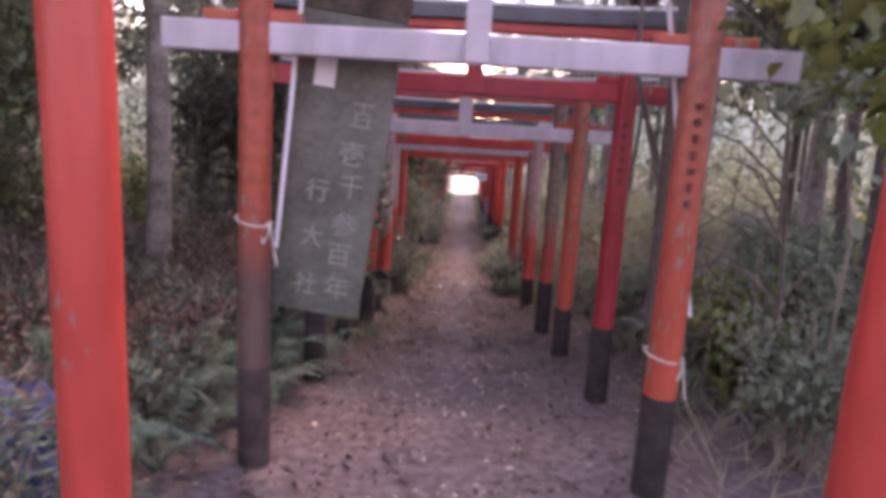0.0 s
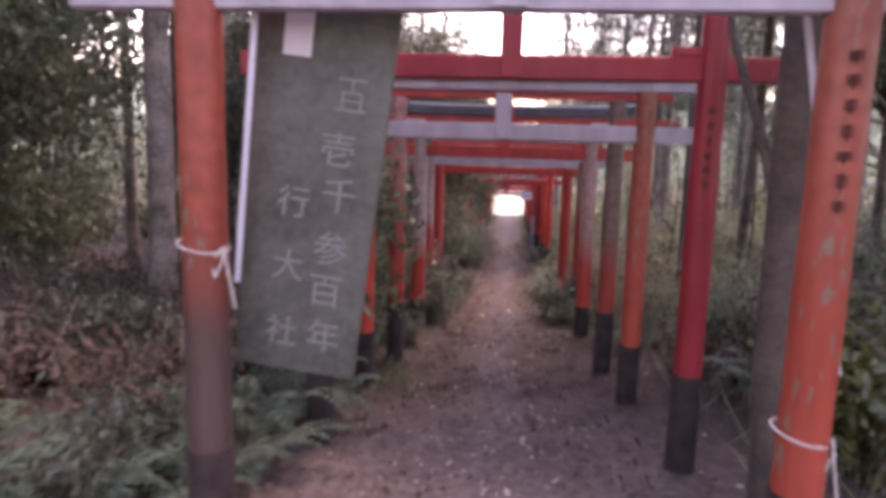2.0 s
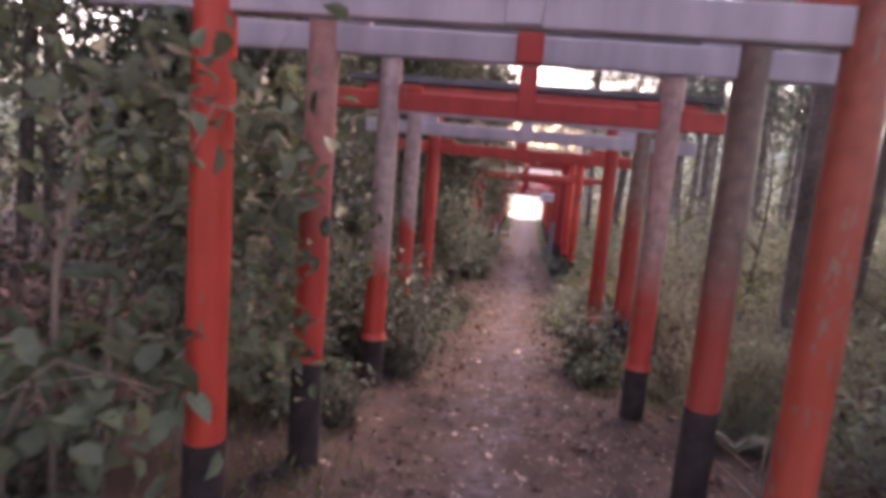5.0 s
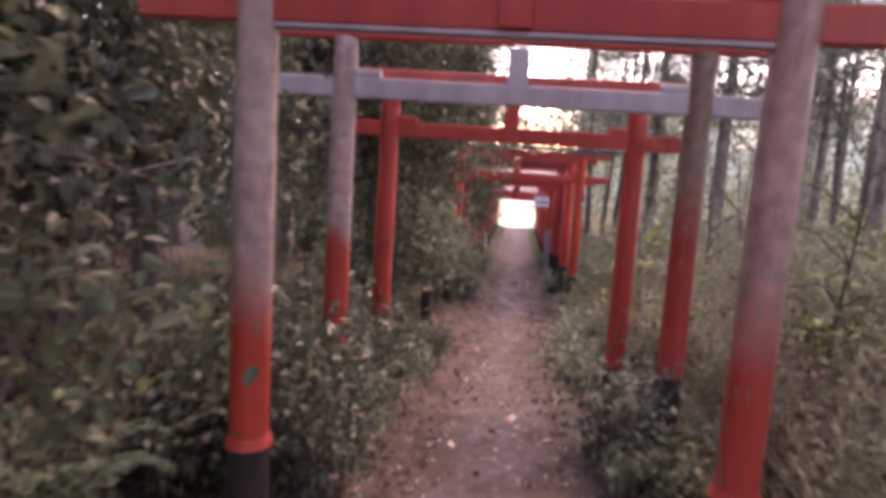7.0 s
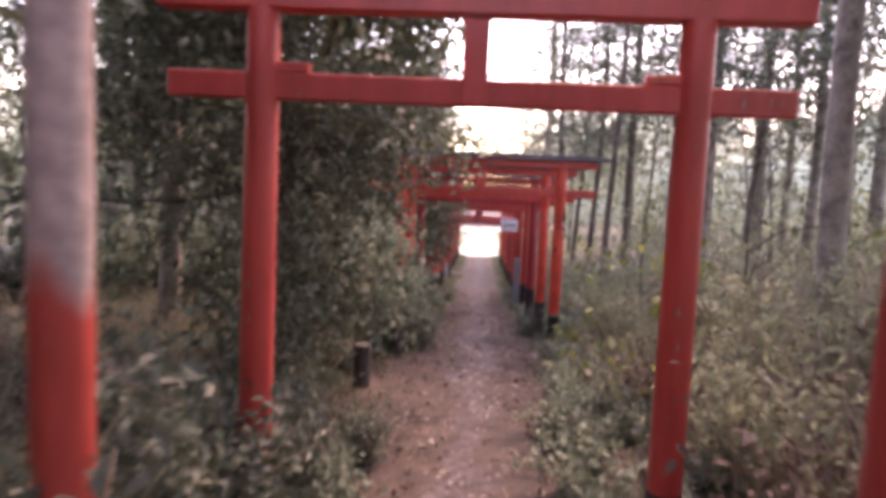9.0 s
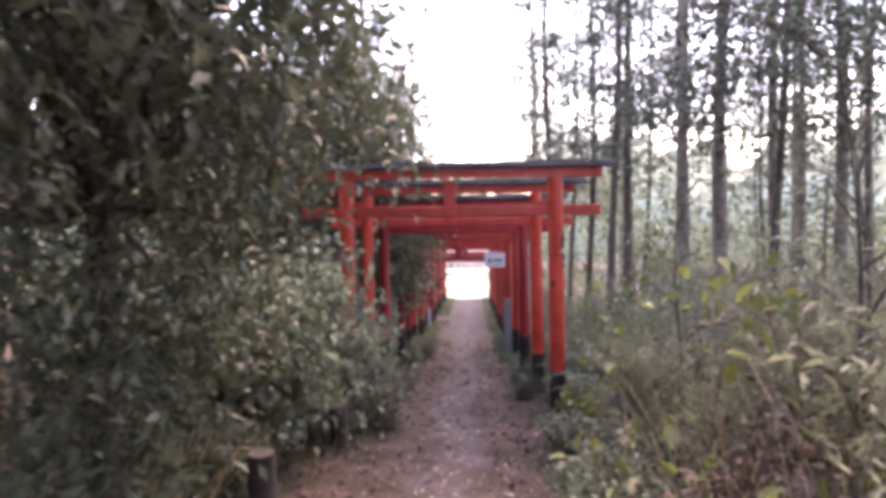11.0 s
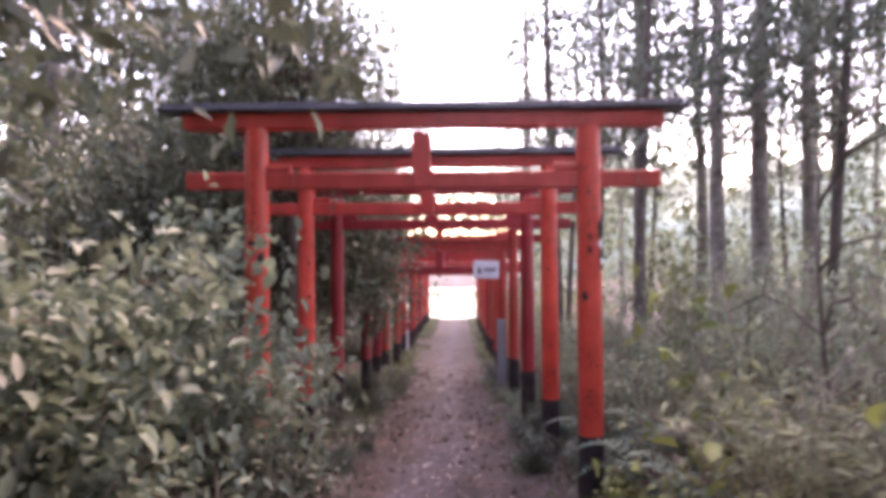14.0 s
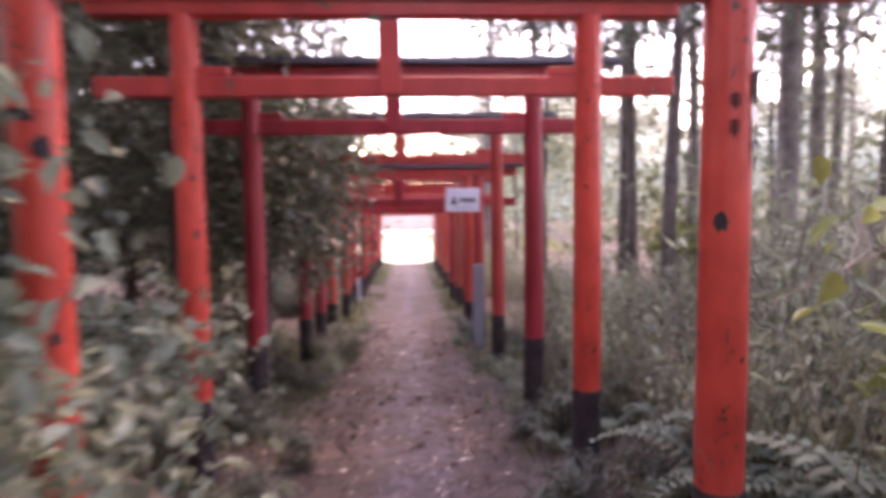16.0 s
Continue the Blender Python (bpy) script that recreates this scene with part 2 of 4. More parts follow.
def soil():
    """Dark litter-stained soil with a paler trail worn along the middle."""
    m = mat("trodden_soil", (0.034, 0.021, 0.018), 0.95, 0.65, 3.4, 46, 0.6, (0.084, 0.055, 0.046))
    n, l = m.node_tree.nodes, m.node_tree.links
    base = n["Principled BSDF"].inputs["Base Color"].links[0].from_socket
    tc = n.new("ShaderNodeTexCoord")
    sx = n.new("ShaderNodeSeparateXYZ")
    l.new(tc.outputs["Object"], sx.inputs["Vector"])
    wn_ = n.new("ShaderNodeTexNoise")
    wn_.inputs["Scale"].default_value, wn_.inputs["Detail"].default_value = 1.9, 8
    l.new(tc.outputs["Object"], wn_.inputs["Vector"])
    add = n.new("ShaderNodeMath")
    add.operation = "MULTIPLY_ADD"
    add.inputs[1].default_value = 1.5
    l.new(wn_.outputs["Fac"], add.inputs[0])
    l.new(sx.outputs["X"], add.inputs[2])
    off = n.new("ShaderNodeMath")
    off.operation = "SUBTRACT"
    off.inputs[1].default_value = 0.80
    l.new(add.outputs[0], off.inputs[0])
    ab = n.new("ShaderNodeMath")
    ab.operation = "ABSOLUTE"
    l.new(off.outputs[0], ab.inputs[0])
    mr = n.new("ShaderNodeMapRange")
    mr.inputs["From Min"].default_value, mr.inputs["From Max"].default_value = 0.02, 0.28
    mr.inputs["To Min"].default_value, mr.inputs["To Max"].default_value = 0.85, 0.0
    l.new(ab.outputs[0], mr.inputs["Value"])
    mx = n.new("ShaderNodeMix")
    mx.data_type = "RGBA"
    l.new(mr.outputs["Result"], mx.inputs["Factor"])
    l.new(base, mx.inputs["A"])
    ramp = n.new("ShaderNodeValToRGB")
    ramp.color_ramp.elements[0].position, ramp.color_ramp.elements[1].position = 0.35, 0.7
    ramp.color_ramp.elements[0].color, ramp.color_ramp.elements[1].color = (0.034, 0.026, 0.028, 1), (0.125, 0.103, 0.112, 1)
    grit = n.new("ShaderNodeTexNoise")
    grit.inputs["Scale"].default_value, grit.inputs["Detail"].default_value = 14, 8
    l.new(tc.outputs["Object"], grit.inputs["Vector"])
    l.new(grit.outputs["Fac"], ramp.inputs["Fac"])
    l.new(ramp.outputs["Color"], mx.inputs["B"])
    # bare earth where the path begins, missing light put into its paler colour
    start_lift = n.new("ShaderNodeMath")
    start_lift.operation = "MULTIPLY_ADD"
    start_lift.inputs[1].default_value = 3.0
    l.new(wn_.outputs["Fac"], start_lift.inputs[0])
    l.new(sx.outputs["Y"], start_lift.inputs[2])
    dr = n.new("ShaderNodeMapRange")
    dr.inputs["From Min"].default_value, dr.inputs["From Max"].default_value = 5.6, 8.4
    dr.inputs["To Min"].default_value, dr.inputs["To Max"].default_value = 0.8, 0.0
    l.new(start_lift.outputs[0], dr.inputs["Value"])
    dramp = n.new("ShaderNodeValToRGB")
    dramp.color_ramp.elements[0].position, dramp.color_ramp.elements[1].position = 0.36, 0.66
    dramp.color_ramp.elements[0].color, dramp.color_ramp.elements[1].color = (0.098, 0.070, 0.068, 1), (0.205, 0.155, 0.152, 1)
    l.new(grit.outputs["Fac"], dramp.inputs["Fac"])
    dx = n.new("ShaderNodeMix")
    dx.data_type = "RGBA"
    l.new(dr.outputs["Result"], dx.inputs["Factor"])
    l.new(mx.outputs["Result"], dx.inputs["A"])
    l.new(dramp.outputs["Color"], dx.inputs["B"])
    l.new(dx.outputs["Result"], n["Principled BSDF"].inputs["Base Color"])
    return m


SOIL = soil()

# ---- ground shape ----
PROFILE = [(-12, 1.0), (0.0, 0.40), (3.6, 0.13), (5.15, 0.0), (6.5, -0.15), (7.4, -0.21), (8.9, -0.32), (10.5, -0.52), (12.1, -0.76),
           (15.0, -1.00), (18.1, -1.24), (19.6, -1.36), (20.8, -1.43), (23.3, -1.68), (30, -2.12), (40.6, -2.64), (50, -2.85), (90, -3.0), (4000, -3.0)]


def base_z(y):
    for (a, p), (b, q) in zip(PROFILE, PROFILE[1:]):
        if y <= b:
            t = max(0.0, (y - a) / (b - a))
            return p + (q - p) * t
    return PROFILE[-1][1]


def smooth(a, b, x):
    t = min(1.0, max(0.0, (x - a) / (b - a)))
    return t * t * (3 - 2 * t)


def mid_x(y):
    """The middle of the trodden path."""
    return 0.08 - 0.10 * smooth(11, 20, y) + 0.05 * math.sin(y * 0.55)


def ground_z(x, y):
    d = abs(x - mid_x(y))
    z = base_z(y)
    far = smooth(45, 60, math.hypot(x, y - 15))
    near = 1 - far
    z += near * (0.05 * smooth(0.6, 1.1, d) + 0.22 * smooth(1.3, 5.0, d) * (0.6 + 0.4 * math.sin(y * 0.3 + x)))
    z += near * (0.028 * noise.noise((x * 1.3, y * 1.3, 0)) + 0.014 * noise.noise((x * 5, y * 5, 3.0)) * (1 if d < 3 else 0.3))
    z += near * 0.09 * noise.noise((x * 0.35, y * 0.35, 7.0)) * smooth(0.8, 2.5, d)
    return z


def mesh(name, verts, faces, material, shade=False):
    me = bpy.data.meshes.new(name)
    me.from_pydata(verts, [], faces)
    me.materials.append(material)
    if shade:
        me.polygons.foreach_set("use_smooth", [True] * len(me.polygons))
    me.update()
    return me


def part(name, bm, material, parent, label="", shade=False):
    me = bpy.data.meshes.new(name)
    bm.to_mesh(me)
    bm.free()
    me.materials.append(material)
    if shade:
        me.polygons.foreach_set("use_smooth", [True] * len(me.polygons))
    ob = new(name, me)
    ob.parent = parent
    if label:
        ob["label"] = label
    return ob


def part_mesh(name, me, parent, label=""):
    ob = new(name, me)
    ob.parent = parent
    if label:
        ob["label"] = label
    return ob


# ---- ground ----
xs = sorted(set([-4000, -600, -150, -70] + [-45 + i * 3.0 for i in range(12)] + [round(-9 + i * 0.5, 3) for i in range(12)] + [round(-3 + i * 0.1, 3) for i in range(61)]
               + [round(3.5 + i * 0.5, 3) for i in range(12)] + [12 + i * 3.0 for i in range(12)] + [70, 150, 600, 4000]))
ys = sorted(set([-4000, -600, -120, -50, -30, -20, -12] + [round(-8 + i * 0.25, 3) for i in range(32)] + [round(i * 0.12, 3) for i in range(184)]
               + [round(22.2 + i * 0.5, 3) for i in range(60)] + [55, 60, 70, 90, 150, 600, 4000]))
gv = [(x, y, ground_z(x, y)) for y in ys for x in xs]
nx = len(xs)
gf = [(j * nx + i, j * nx + i + 1, (j + 1) * nx + i + 1, (j + 1) * nx + i) for j in range(len(ys) - 1) for i in range(nx - 1)]
tagged(new("ground", mesh("ground", gv, gf, SOIL, True)), "purplish brown trodden soil sloping gently downhill", "ground", kind="structure")


# ---- torii gates ----
def tube(bm, a, b, r0, r1, seg=14, rings=1, wob=0.0, seed=0):
    a, b = Vector(a), Vector(b)
    d = (b - a).normalized()
    u = d.orthogonal().normalized()
    v = d.cross(u)
    loops = []
    for k in range(rings + 1):
        t = k / rings
        c, r = a.lerp(b, t), r0 + (r1 - r0) * t
        loop = []
        for i in range(seg):
            w = 2 * math.pi * i / seg
            rr = r * (1 + wob * noise.noise((i * 0.7 + seed, t * 6 + seed * 3.1, seed * 1.7)))
            loop.append(bm.verts.new(c + (u * math.cos(w) + v * math.sin(w)) * rr))
        loops.append(loop)
    for p, q in zip(loops, loops[1:]):
        for i in range(seg):
            bm.faces.new((p[i], p[(i + 1) % seg], q[(i + 1) % seg], q[i]))
    caps(bm, loops[0], loops[-1])
    return bm


def caps(bm, first, last):
    """End faces with corners of their own, so that the sides shade evenly."""
    bm.faces.new([bm.verts.new(v.co) for v in first[::-1]])
    bm.faces.new([bm.verts.new(v.co) for v in last])


def loft(bm, pts, radii, seg=10, wob=0.0, seed=0):
    """One continuous limb through several points."""
    loops = []
    u = None
    for k, p in enumerate(pts):
        d = (pts[min(k + 1, len(pts) - 1)] - pts[max(k - 1, 0)]).normalized()
        u = d.orthogonal().normalized() if u is None else (u - d * u.dot(d)).normalized()
        v = d.cross(u)
        loops.append([bm.verts.new(p + (u * math.cos(2 * math.pi * i / seg) + v * math.sin(2 * math.pi * i / seg)) * radii[k] * (1 + wob * noise.noise((i * 0.8 + seed, k * 0.9, seed * 1.3))))
                      for i in range(seg)])
    for p, q in zip(loops, loops[1:]):
        for i in range(seg):
            bm.faces.new((p[i], p[(i + 1) % seg], q[(i + 1) % seg], q[i]))
    caps(bm, loops[0], loops[-1])
    return bm


def box(bm, x0, x1, y0, y1, z0, z1, bev=0.006, rise=0.0, cuts=1):
    """A bevelled bar along x; rise lifts both its ends by that much."""
    r = bmesh.ops.create_cube(bm, size=1)
    vs = r["verts"]
    for v in vs:
        v.co = Vector(((x0 + x1) / 2 + v.co.x * (x1 - x0), (y0 + y1) / 2 + v.co.y * (y1 - y0), (z0 + z1) / 2 + v.co.z * (z1 - z0)))
    es = list({e for v in vs for e in v.link_edges})
    if rise:
        long = [e for e in es if abs(e.verts[0].co.x - e.verts[1].co.x) > 0.5 * (x1 - x0)]
        bmesh.ops.subdivide_edges(bm, edges=long, cuts=12)
        for v in bm.verts:
            t = (v.co.x - (x0 + x1) / 2) / ((x1 - x0) / 2)
            v.co.z += rise * t * t * abs(t)
    elif bev:
        bmesh.ops.bevel(bm, geom=es, offset=bev, segments=1, affect="EDGES")
    return bm


def ink_marks(seed, n):
    """Strokes of writing too worn to read, down the face of a pillar."""
    rnd = random.Random(seed)
    return [(rnd.uniform(0.035, 0.05), rnd.uniform(0.04, 0.06)) for _ in range(n)]


def torii(y, xl, xr, zn, left, right, beam, cap, strut, rad=0.08, dark=0.45, gap=0.33, nuki=0.105, wedges="in", style="cap", marks=0, skew=0.0, label="", wedge_mat=None, foot=None, white_under=False, collar=False):
    cx = (xl + xr) / 2
    gate = new("torii_gate")
    zg = min(ground_z(xl, y), ground_z(xr, y))
    gate.matrix_world = pose(cx, y, zg, 0, 0, skew)
    tagged(gate, label, "torii gate", "row of torii gates along the path")
    h = (xr - xl) / 2
    n0 = zn - zg
    n1 = n0 + nuki
    top = n0 + gap + 0.02
    seed = y * 7.3
    for sx, m in ((-1, left), (1, right)):
        g = ground_z(cx + sx * h, y) - zg
        d = dark[0 if sx < 0 else 1] if isinstance(dark, tuple) else dark
        bm = bmesh.new()
        tube(bm, (0, 0, 0), (-sx * 0.012, 0, top - (g + d)), rad, rad * 0.94, 20, 10, 0.05, seed + sx)
        p = part("pillar", bm, m, gate, shade=True)
        p.location = (sx * h, 0, g + d)
        bm = bmesh.new()
        if foot:
            tube(bm, (0, 0, -0.06), (0, 0, foot), rad * 1.28, rad * 1.22, 18, 2, 0.04, seed)
            part("footing", bm, BLACK, p, "black painted wider footing", True).location = (0, 0, -d)
            bm = bmesh.new()
        tube(bm, (0, 0, -d - 0.12), (0, 0, 0.004), rad * 1.06, rad * 1.035, 20, 4, 0.04, seed + 2)
        bare_foot = m is BROWNFOOT
        part("base_sleeve", bm, DARKFOOT if bare_foot else BLACK, p, "dark brown foot of the pillar" if bare_foot else "black painted base of the pillar", True)
        if collar:
            bm = bmesh.new()
            tube(bm, (0, 0, -0.012), (0, 0, 0.03), rad * 1.22, rad * 1.04, 20, 2, 0.03, seed + 4)
            part("collar", bm, m, p, "flared painted rim at the foot", True)
        if marks and sx > 0:
            z = 1.55 if marks > 3 else 1.34
            for k, (w, hh) in enumerate(ink_marks(seed, marks)):
                bm = bmesh.new()
                for q in range(3):
                    zz = z - hh * (0.25 + 0.25 * q)
                    box(bm, -w / 2, w / 2, -0.002, 0.004, zz, zz + 0.008, 0)
                box(bm, -0.004, 0.004, -0.002, 0.004, z - hh, z, 0)
                part("inscription", bm, INK, p, "faded dark brush writing").location = (-0.02, -rad * 0.985, 0)
                z -= hh + 0.03
    if isinstance(beam, tuple):
        beam_m, strut_m = beam
    else:
        beam_m, strut_m = beam, strut
    over = 0.46
    bm = box(bmesh.new(), -h - over, h + over, -0.035, 0.035, n0, n1, 0.008)
    part("tie_beam", bm, beam_m, gate)
    if white_under:
        bm = box(bmesh.new(), -h + rad, h - rad, -0.038, 0.038, n0 - 0.018, n0 - 0.002, 0.003)
        part("under_strip", bm, WHITE, gate, "white strip under the tie beam")
    bm = box(bmesh.new(), -0.062, 0.062, -0.055, 0.055, n0 + 0.006, top - 0.025, 0.006)
    part("strut", bm, strut_m, gate)
    for sx in (-1, 1):
        sides = (-1, 1) if wedges == "both" else (-sx,)
        for s in sides:
            bm = bmesh.new()
            x0 = sx * h + s * rad * 0.8
            x1 = sx * h + s * (rad + 0.16)
            box(bm, min(x0, x1), max(x0, x1), -0.03, 0.03, n1 + 0.001, n1 + 0.05, 0.006)
            part("wedge", bm, wedge_mat or beam_m, gate)
    if style == "cap":
        bm = box(bmesh.new(), -h - 0.47, h + 0.47, -0.06, 0.06, top - 0.004, top + 0.10, 0.008)
        b = part("top_beam", bm, cap, gate)
        bm = box(bmesh.new(), -h - 0.63, h + 0.63, -0.105, 0.105, top + 0.104, top + 0.135, 0.006)
        for v in bm.verts:
            if v.co.z > top + 0.12:
                v.co.z += 0.045 * (1 - abs(v.co.y) / 0.105)
        part("roof_cap", bm, ROOF, b, "black sheet-metal cap")
        bm = box(bmesh.new(), -h - 0.62, h + 0.62, -0.012, 0.012, top + 0.14, top + 0.178, 0.004)
        part("ridge_strip", bm, ROOF, b)
    elif style == "roof":
        bm = box(bmesh.new(), -h - 0.45, h + 0.45, -0.06, 0.06, top - 0.004, top + 0.07, 0.008)
        b = part("top_beam", bm, WHITE if cap is WHITE else cap, gate)
        bm = box(bmesh.new(), -h - 0.62, h + 0.62, -0.10, 0.10, top + 0.072, top + 0.17, 0, rise=0.05)
        part("roof_cap", bm, ROOF, b, "dark metal-covered top beam")
        bm = box(bmesh.new(), -h - 0.625, h + 0.625, -0.112, 0.112, top + 0.172, top + 0.195, 0, rise=0.05)
        part("roof_edge", bm, ROOFEDGE, b, "pale weathered upper edge")
    else:
        bm = box(bmesh.new(), -h - 0.5, h + 0.5, -0.065, 0.065, top - 0.004, top + 0.13, 0.008)
        part("top_beam", bm, cap, gate)
    return gate


L_RED = "vermilion torii gate with black pillar bases"
torii(1.95, -0.95, 1.225, 2.62, RED, RED, RED, RED, RED, rad=0.092, dark=0.4, style="cap", label="bright red torii gate with black pillar bases")
torii(3.64, -1.035, 1.195, 2.42, BROWNFOOT, WORN, (WHITE, WHITE), WHITE, WHITE, rad=0.088, dark=0.58, nuki=0.15, gap=0.40, wedges="both", style="roof", marks=7, wedge_mat=WORNLOW,
      label="worn orange torii gate with white tie beam and dark roof")
torii(5.15, -1.035, 1.20, 2.33, ORANGE, CRIMSON, (CRIMSON, CRIMSON), RED, RED, rad=0.082, dark=0.60, nuki=0.135, gap=0.42, marks=6, style="roof",
      label="crimson torii gate with inscribed pillar and black bases")
torii(6.52, -1.06, 1.12, 1.99, ORANGE, WORN, (WHITE, WHITE), WHITE, WHITE, rad=0.08, dark=0.48, nuki=0.125, gap=0.36, wedges="both", style="roof", wedge_mat=WORNLOW,
      label="orange torii gate with white tie beam and dark roof")
torii(7.42, -0.955, 1.045, 1.975, PINK, BROWN, (WHITE, RED), RED, RED, rad=0.08, dark=0.58, nuki=0.135, gap=0.36, style="roof",
      label="faded torii gate with one browned pillar and white tie beam")
torii(8.92, -0.95, 1.005, 1.78, PALE, PALEPINK, (RED, RED), RED, RED, rad=0.082, dark=0.375, nuki=0.135, gap=0.38, style="roof", white_under=True, collar=True,
      label="red torii gate with bleached pillars and flared collars")
torii(10.50, -1.046, 1.10, 1.625, PALETALL, BROWNRED, (WHITE, WHITE), RED, WHITE, rad=0.08, dark=0.5, nuki=0.125, gap=0.34, style="cap",
      label="bleached torii gate with white tie beam and dark cap")
torii(12.11, -1.08, 1.025, 1.425, RED, RED, (RED, RED), RED, RED, rad=0.086, dark=0.3, nuki=0.13, gap=0.41, style="plain",
      label="bright vermilion torii gate with plain red top beam")
torii(18.12, -1.11, 1.125, 0.905, PEELING, PEELING, (RED, RED), RED, RED, rad=0.083, dark=0.45, nuki=0.115, gap=0.385, marks=2, label="vermilion torii gate with peeling paint and black cap")
torii(19.58, -1.12, 1.06, 0.80, PEELING, PEELING, (RED, RED), RED, RED, rad=0.078, dark=0.48, nuki=0.11, gap=0.40, foot=0.12, label="orange torii gate with black cap and thick black footings")


def flake(pillar, rad, turn, z, w, h, material, seed):
    """A ragged patch where the paint has come away, bent round the pillar."""
    rng = random.Random(seed)
    bm = bmesh.new()
    ring = []
    for k in range(14):
        t = 2 * math.pi * k / 14
        q = rng.uniform(0.55, 1.1)
        a = radians(turn) + w * 0.5 * q * math.cos(t) / rad
        ring.append(bm.verts.new((rad * math.sin(a), -rad * math.cos(a), z + h * 0.5 * q * math.sin(t))))
    mid = bm.verts.new((rad * 1.012 * math.sin(radians(turn)), -rad * 1.012 * math.cos(radians(turn)), z))
    for k in range(14):
        bm.faces.new((mid, ring[k], ring[(k + 1) % 14]))
    part("paint_chip", bm, material, pillar, "flaked patch in the paint")


def pillars_at(y):
    found = [o for o in bpy.data.objects if o.name.startswith("pillar") and abs(o.parent.location.y - y) < 0.01]
    return sorted(found, key=lambda o: o.location.x)


PL, PR = pillars_at(18.12)
QL, QR = pillars_at(19.58)
for k, (p, r, turn, z, w, h, m) in enumerate((
        (PR, 0.085, 44, 1.36, 0.07, 0.17, BLACK), (PR, 0.085, 55, 1.20, 0.07, 0.14, BLACK), (PR, 0.086, 35, 1.27, 0.03, 0.06, SIGN), (PR, 0.085, 60, 1.44, 0.05, 0.07, BLACK), (PR, 0.085, 50, 1.12, 0.045, 0.06, BLACK),
        (PR, 0.0855, 45, 1.16, 0.02, 0.05, SIGN), (PR, 0.085, -38, 0.93, 0.05, 0.085, BLACK), (PR, 0.085, 20, 0.47, 0.02, 0.025, BLACK), (PR, 0.085, -20, 0.30, 0.015, 0.02, BLACK),
        (PL, 0.085, 10, 1.30, 0.12, 0.05, BLACK), (PL, 0.085, 40, 1.20, 0.06, 0.09, BLACK), (PL, 0.085, 30, 0.82, 0.05, 0.03, BLACK), (PL, 0.085, 45, 0.60, 0.05, 0.05, BLACK), (PL, 0.085, -5, 0.45, 0.04, 0.03, BLACK), (PL, 0.085, 30, 0.20, 0.08, 0.06, BLACK),
        (QL, 0.080, 40, 0.92, 0.035, 0.07, BLACK), (QL, 0.080, 25, 0.62, 0.02, 0.025, BLACK), (QL, 0.080, -5, 0.06, 0.035, 0.04, BLACK), (QL, 0.080, 20, 0.34, 0.018, 0.02, BLACK), (QL, 0.080, 35, 1.22, 0.03, 0.05, BLACK), (QL, 0.080, 10, 0.42, 0.015, 0.02, BLACK),
        (QR, 0.080, 15, 0.24, 0.02, 0.03, BLACK), (QR, 0.080, 30, 0.75, 0.02, 0.02, BLACK), (QR, 0.080, -25, 1.15, 0.02, 0.03, BLACK), (QR, 0.080, 50, 1.3, 0.03, 0.05, BLACK))):
    flake(p, r, turn, z, w, h, m, 500 + k)
torii(20.80, -1.07, 0.99, 0.70, CRIMSON, CRIMSON, (CRIMSON, CRIMSON), CRIMSON, CRIMSON, rad=0.074, dark=0.56, nuki=0.11, gap=0.36, label="crimson torii gate with black cap and bases")
torii(23.10, -1.08, 1.03, 0.57, CRIMSON, RED, (RED, RED), RED, RED, rad=0.074, dark=0.52, nuki=0.11, gap=0.36, label="dull red torii gate with black cap")
k = 0
y = 24.35
rnd = random.Random(4)
while y < 41:
    k += 1
    c = (RED, CRIMSON, ORANGE, WORNLOW, CRIMSON)[k % 5]
    torii(y, -1.06 + rnd.uniform(-0.05, 0.05), 1.0 + rnd.uniform(-0.05, 0.05), base_z(y) + (1.84 if k == 1 else 1.96) + rnd.uniform(-0.04, 0.04), c, (CRIMSON, RED, ORANGE, CRIMSON, WORNLOW)[k % 5], (CRIMSON, CRIMSON) if k % 2 else (RED, RED), RED, RED,
          rad=0.075, dark=0.42, nuki=0.11, gap=0.36, label=L_RED)
    y += 1.3

# ---- board with writing behind the second gate ----
board = new("notice_board")
board.matrix_world = pose(-0.745, 3.80, 1.04, 0, 6.5, 0)
tagged(board, "tall weathered green-grey board with white brushed writing, tied to a gate", "notice board")
bm = box(bmesh.new(), -0.25, 0.25, -0.014, 0.014, 0, 1.98, 0.004)
for v in bm.verts:
    v.co.x *= 1 + 0.06 * v.co.z
part("panel", bm, BOARD, board)
bm = box(bmesh.new(), -0.29, 0.29, -0.02, 0.0, 1.62, 1.98, 0.004)
part("upper_plate", bm, DARKBARK, board, "brown stained upper end").location = (0, -0.006, 0)


def glyph(ch, x, z, size, parent, material, y0):
    cu = bpy.data.curves.new("writing", "FONT")
    cu.body, cu.size, cu.extrude, cu.align_x = ch, size, 0.001, "CENTER"
    tmp = bpy.data.objects.new("writing", cu)
    me = bpy.data.meshes.new_from_object(tmp)
    bpy.data.objects.remove(tmp)
    me.materials.clear()
    me.materials.append(material)
    ob = part_mesh("lettering", me, parent)
    ob.matrix_local = pose(x, y0, z, 90, 0, 0)
    return ob


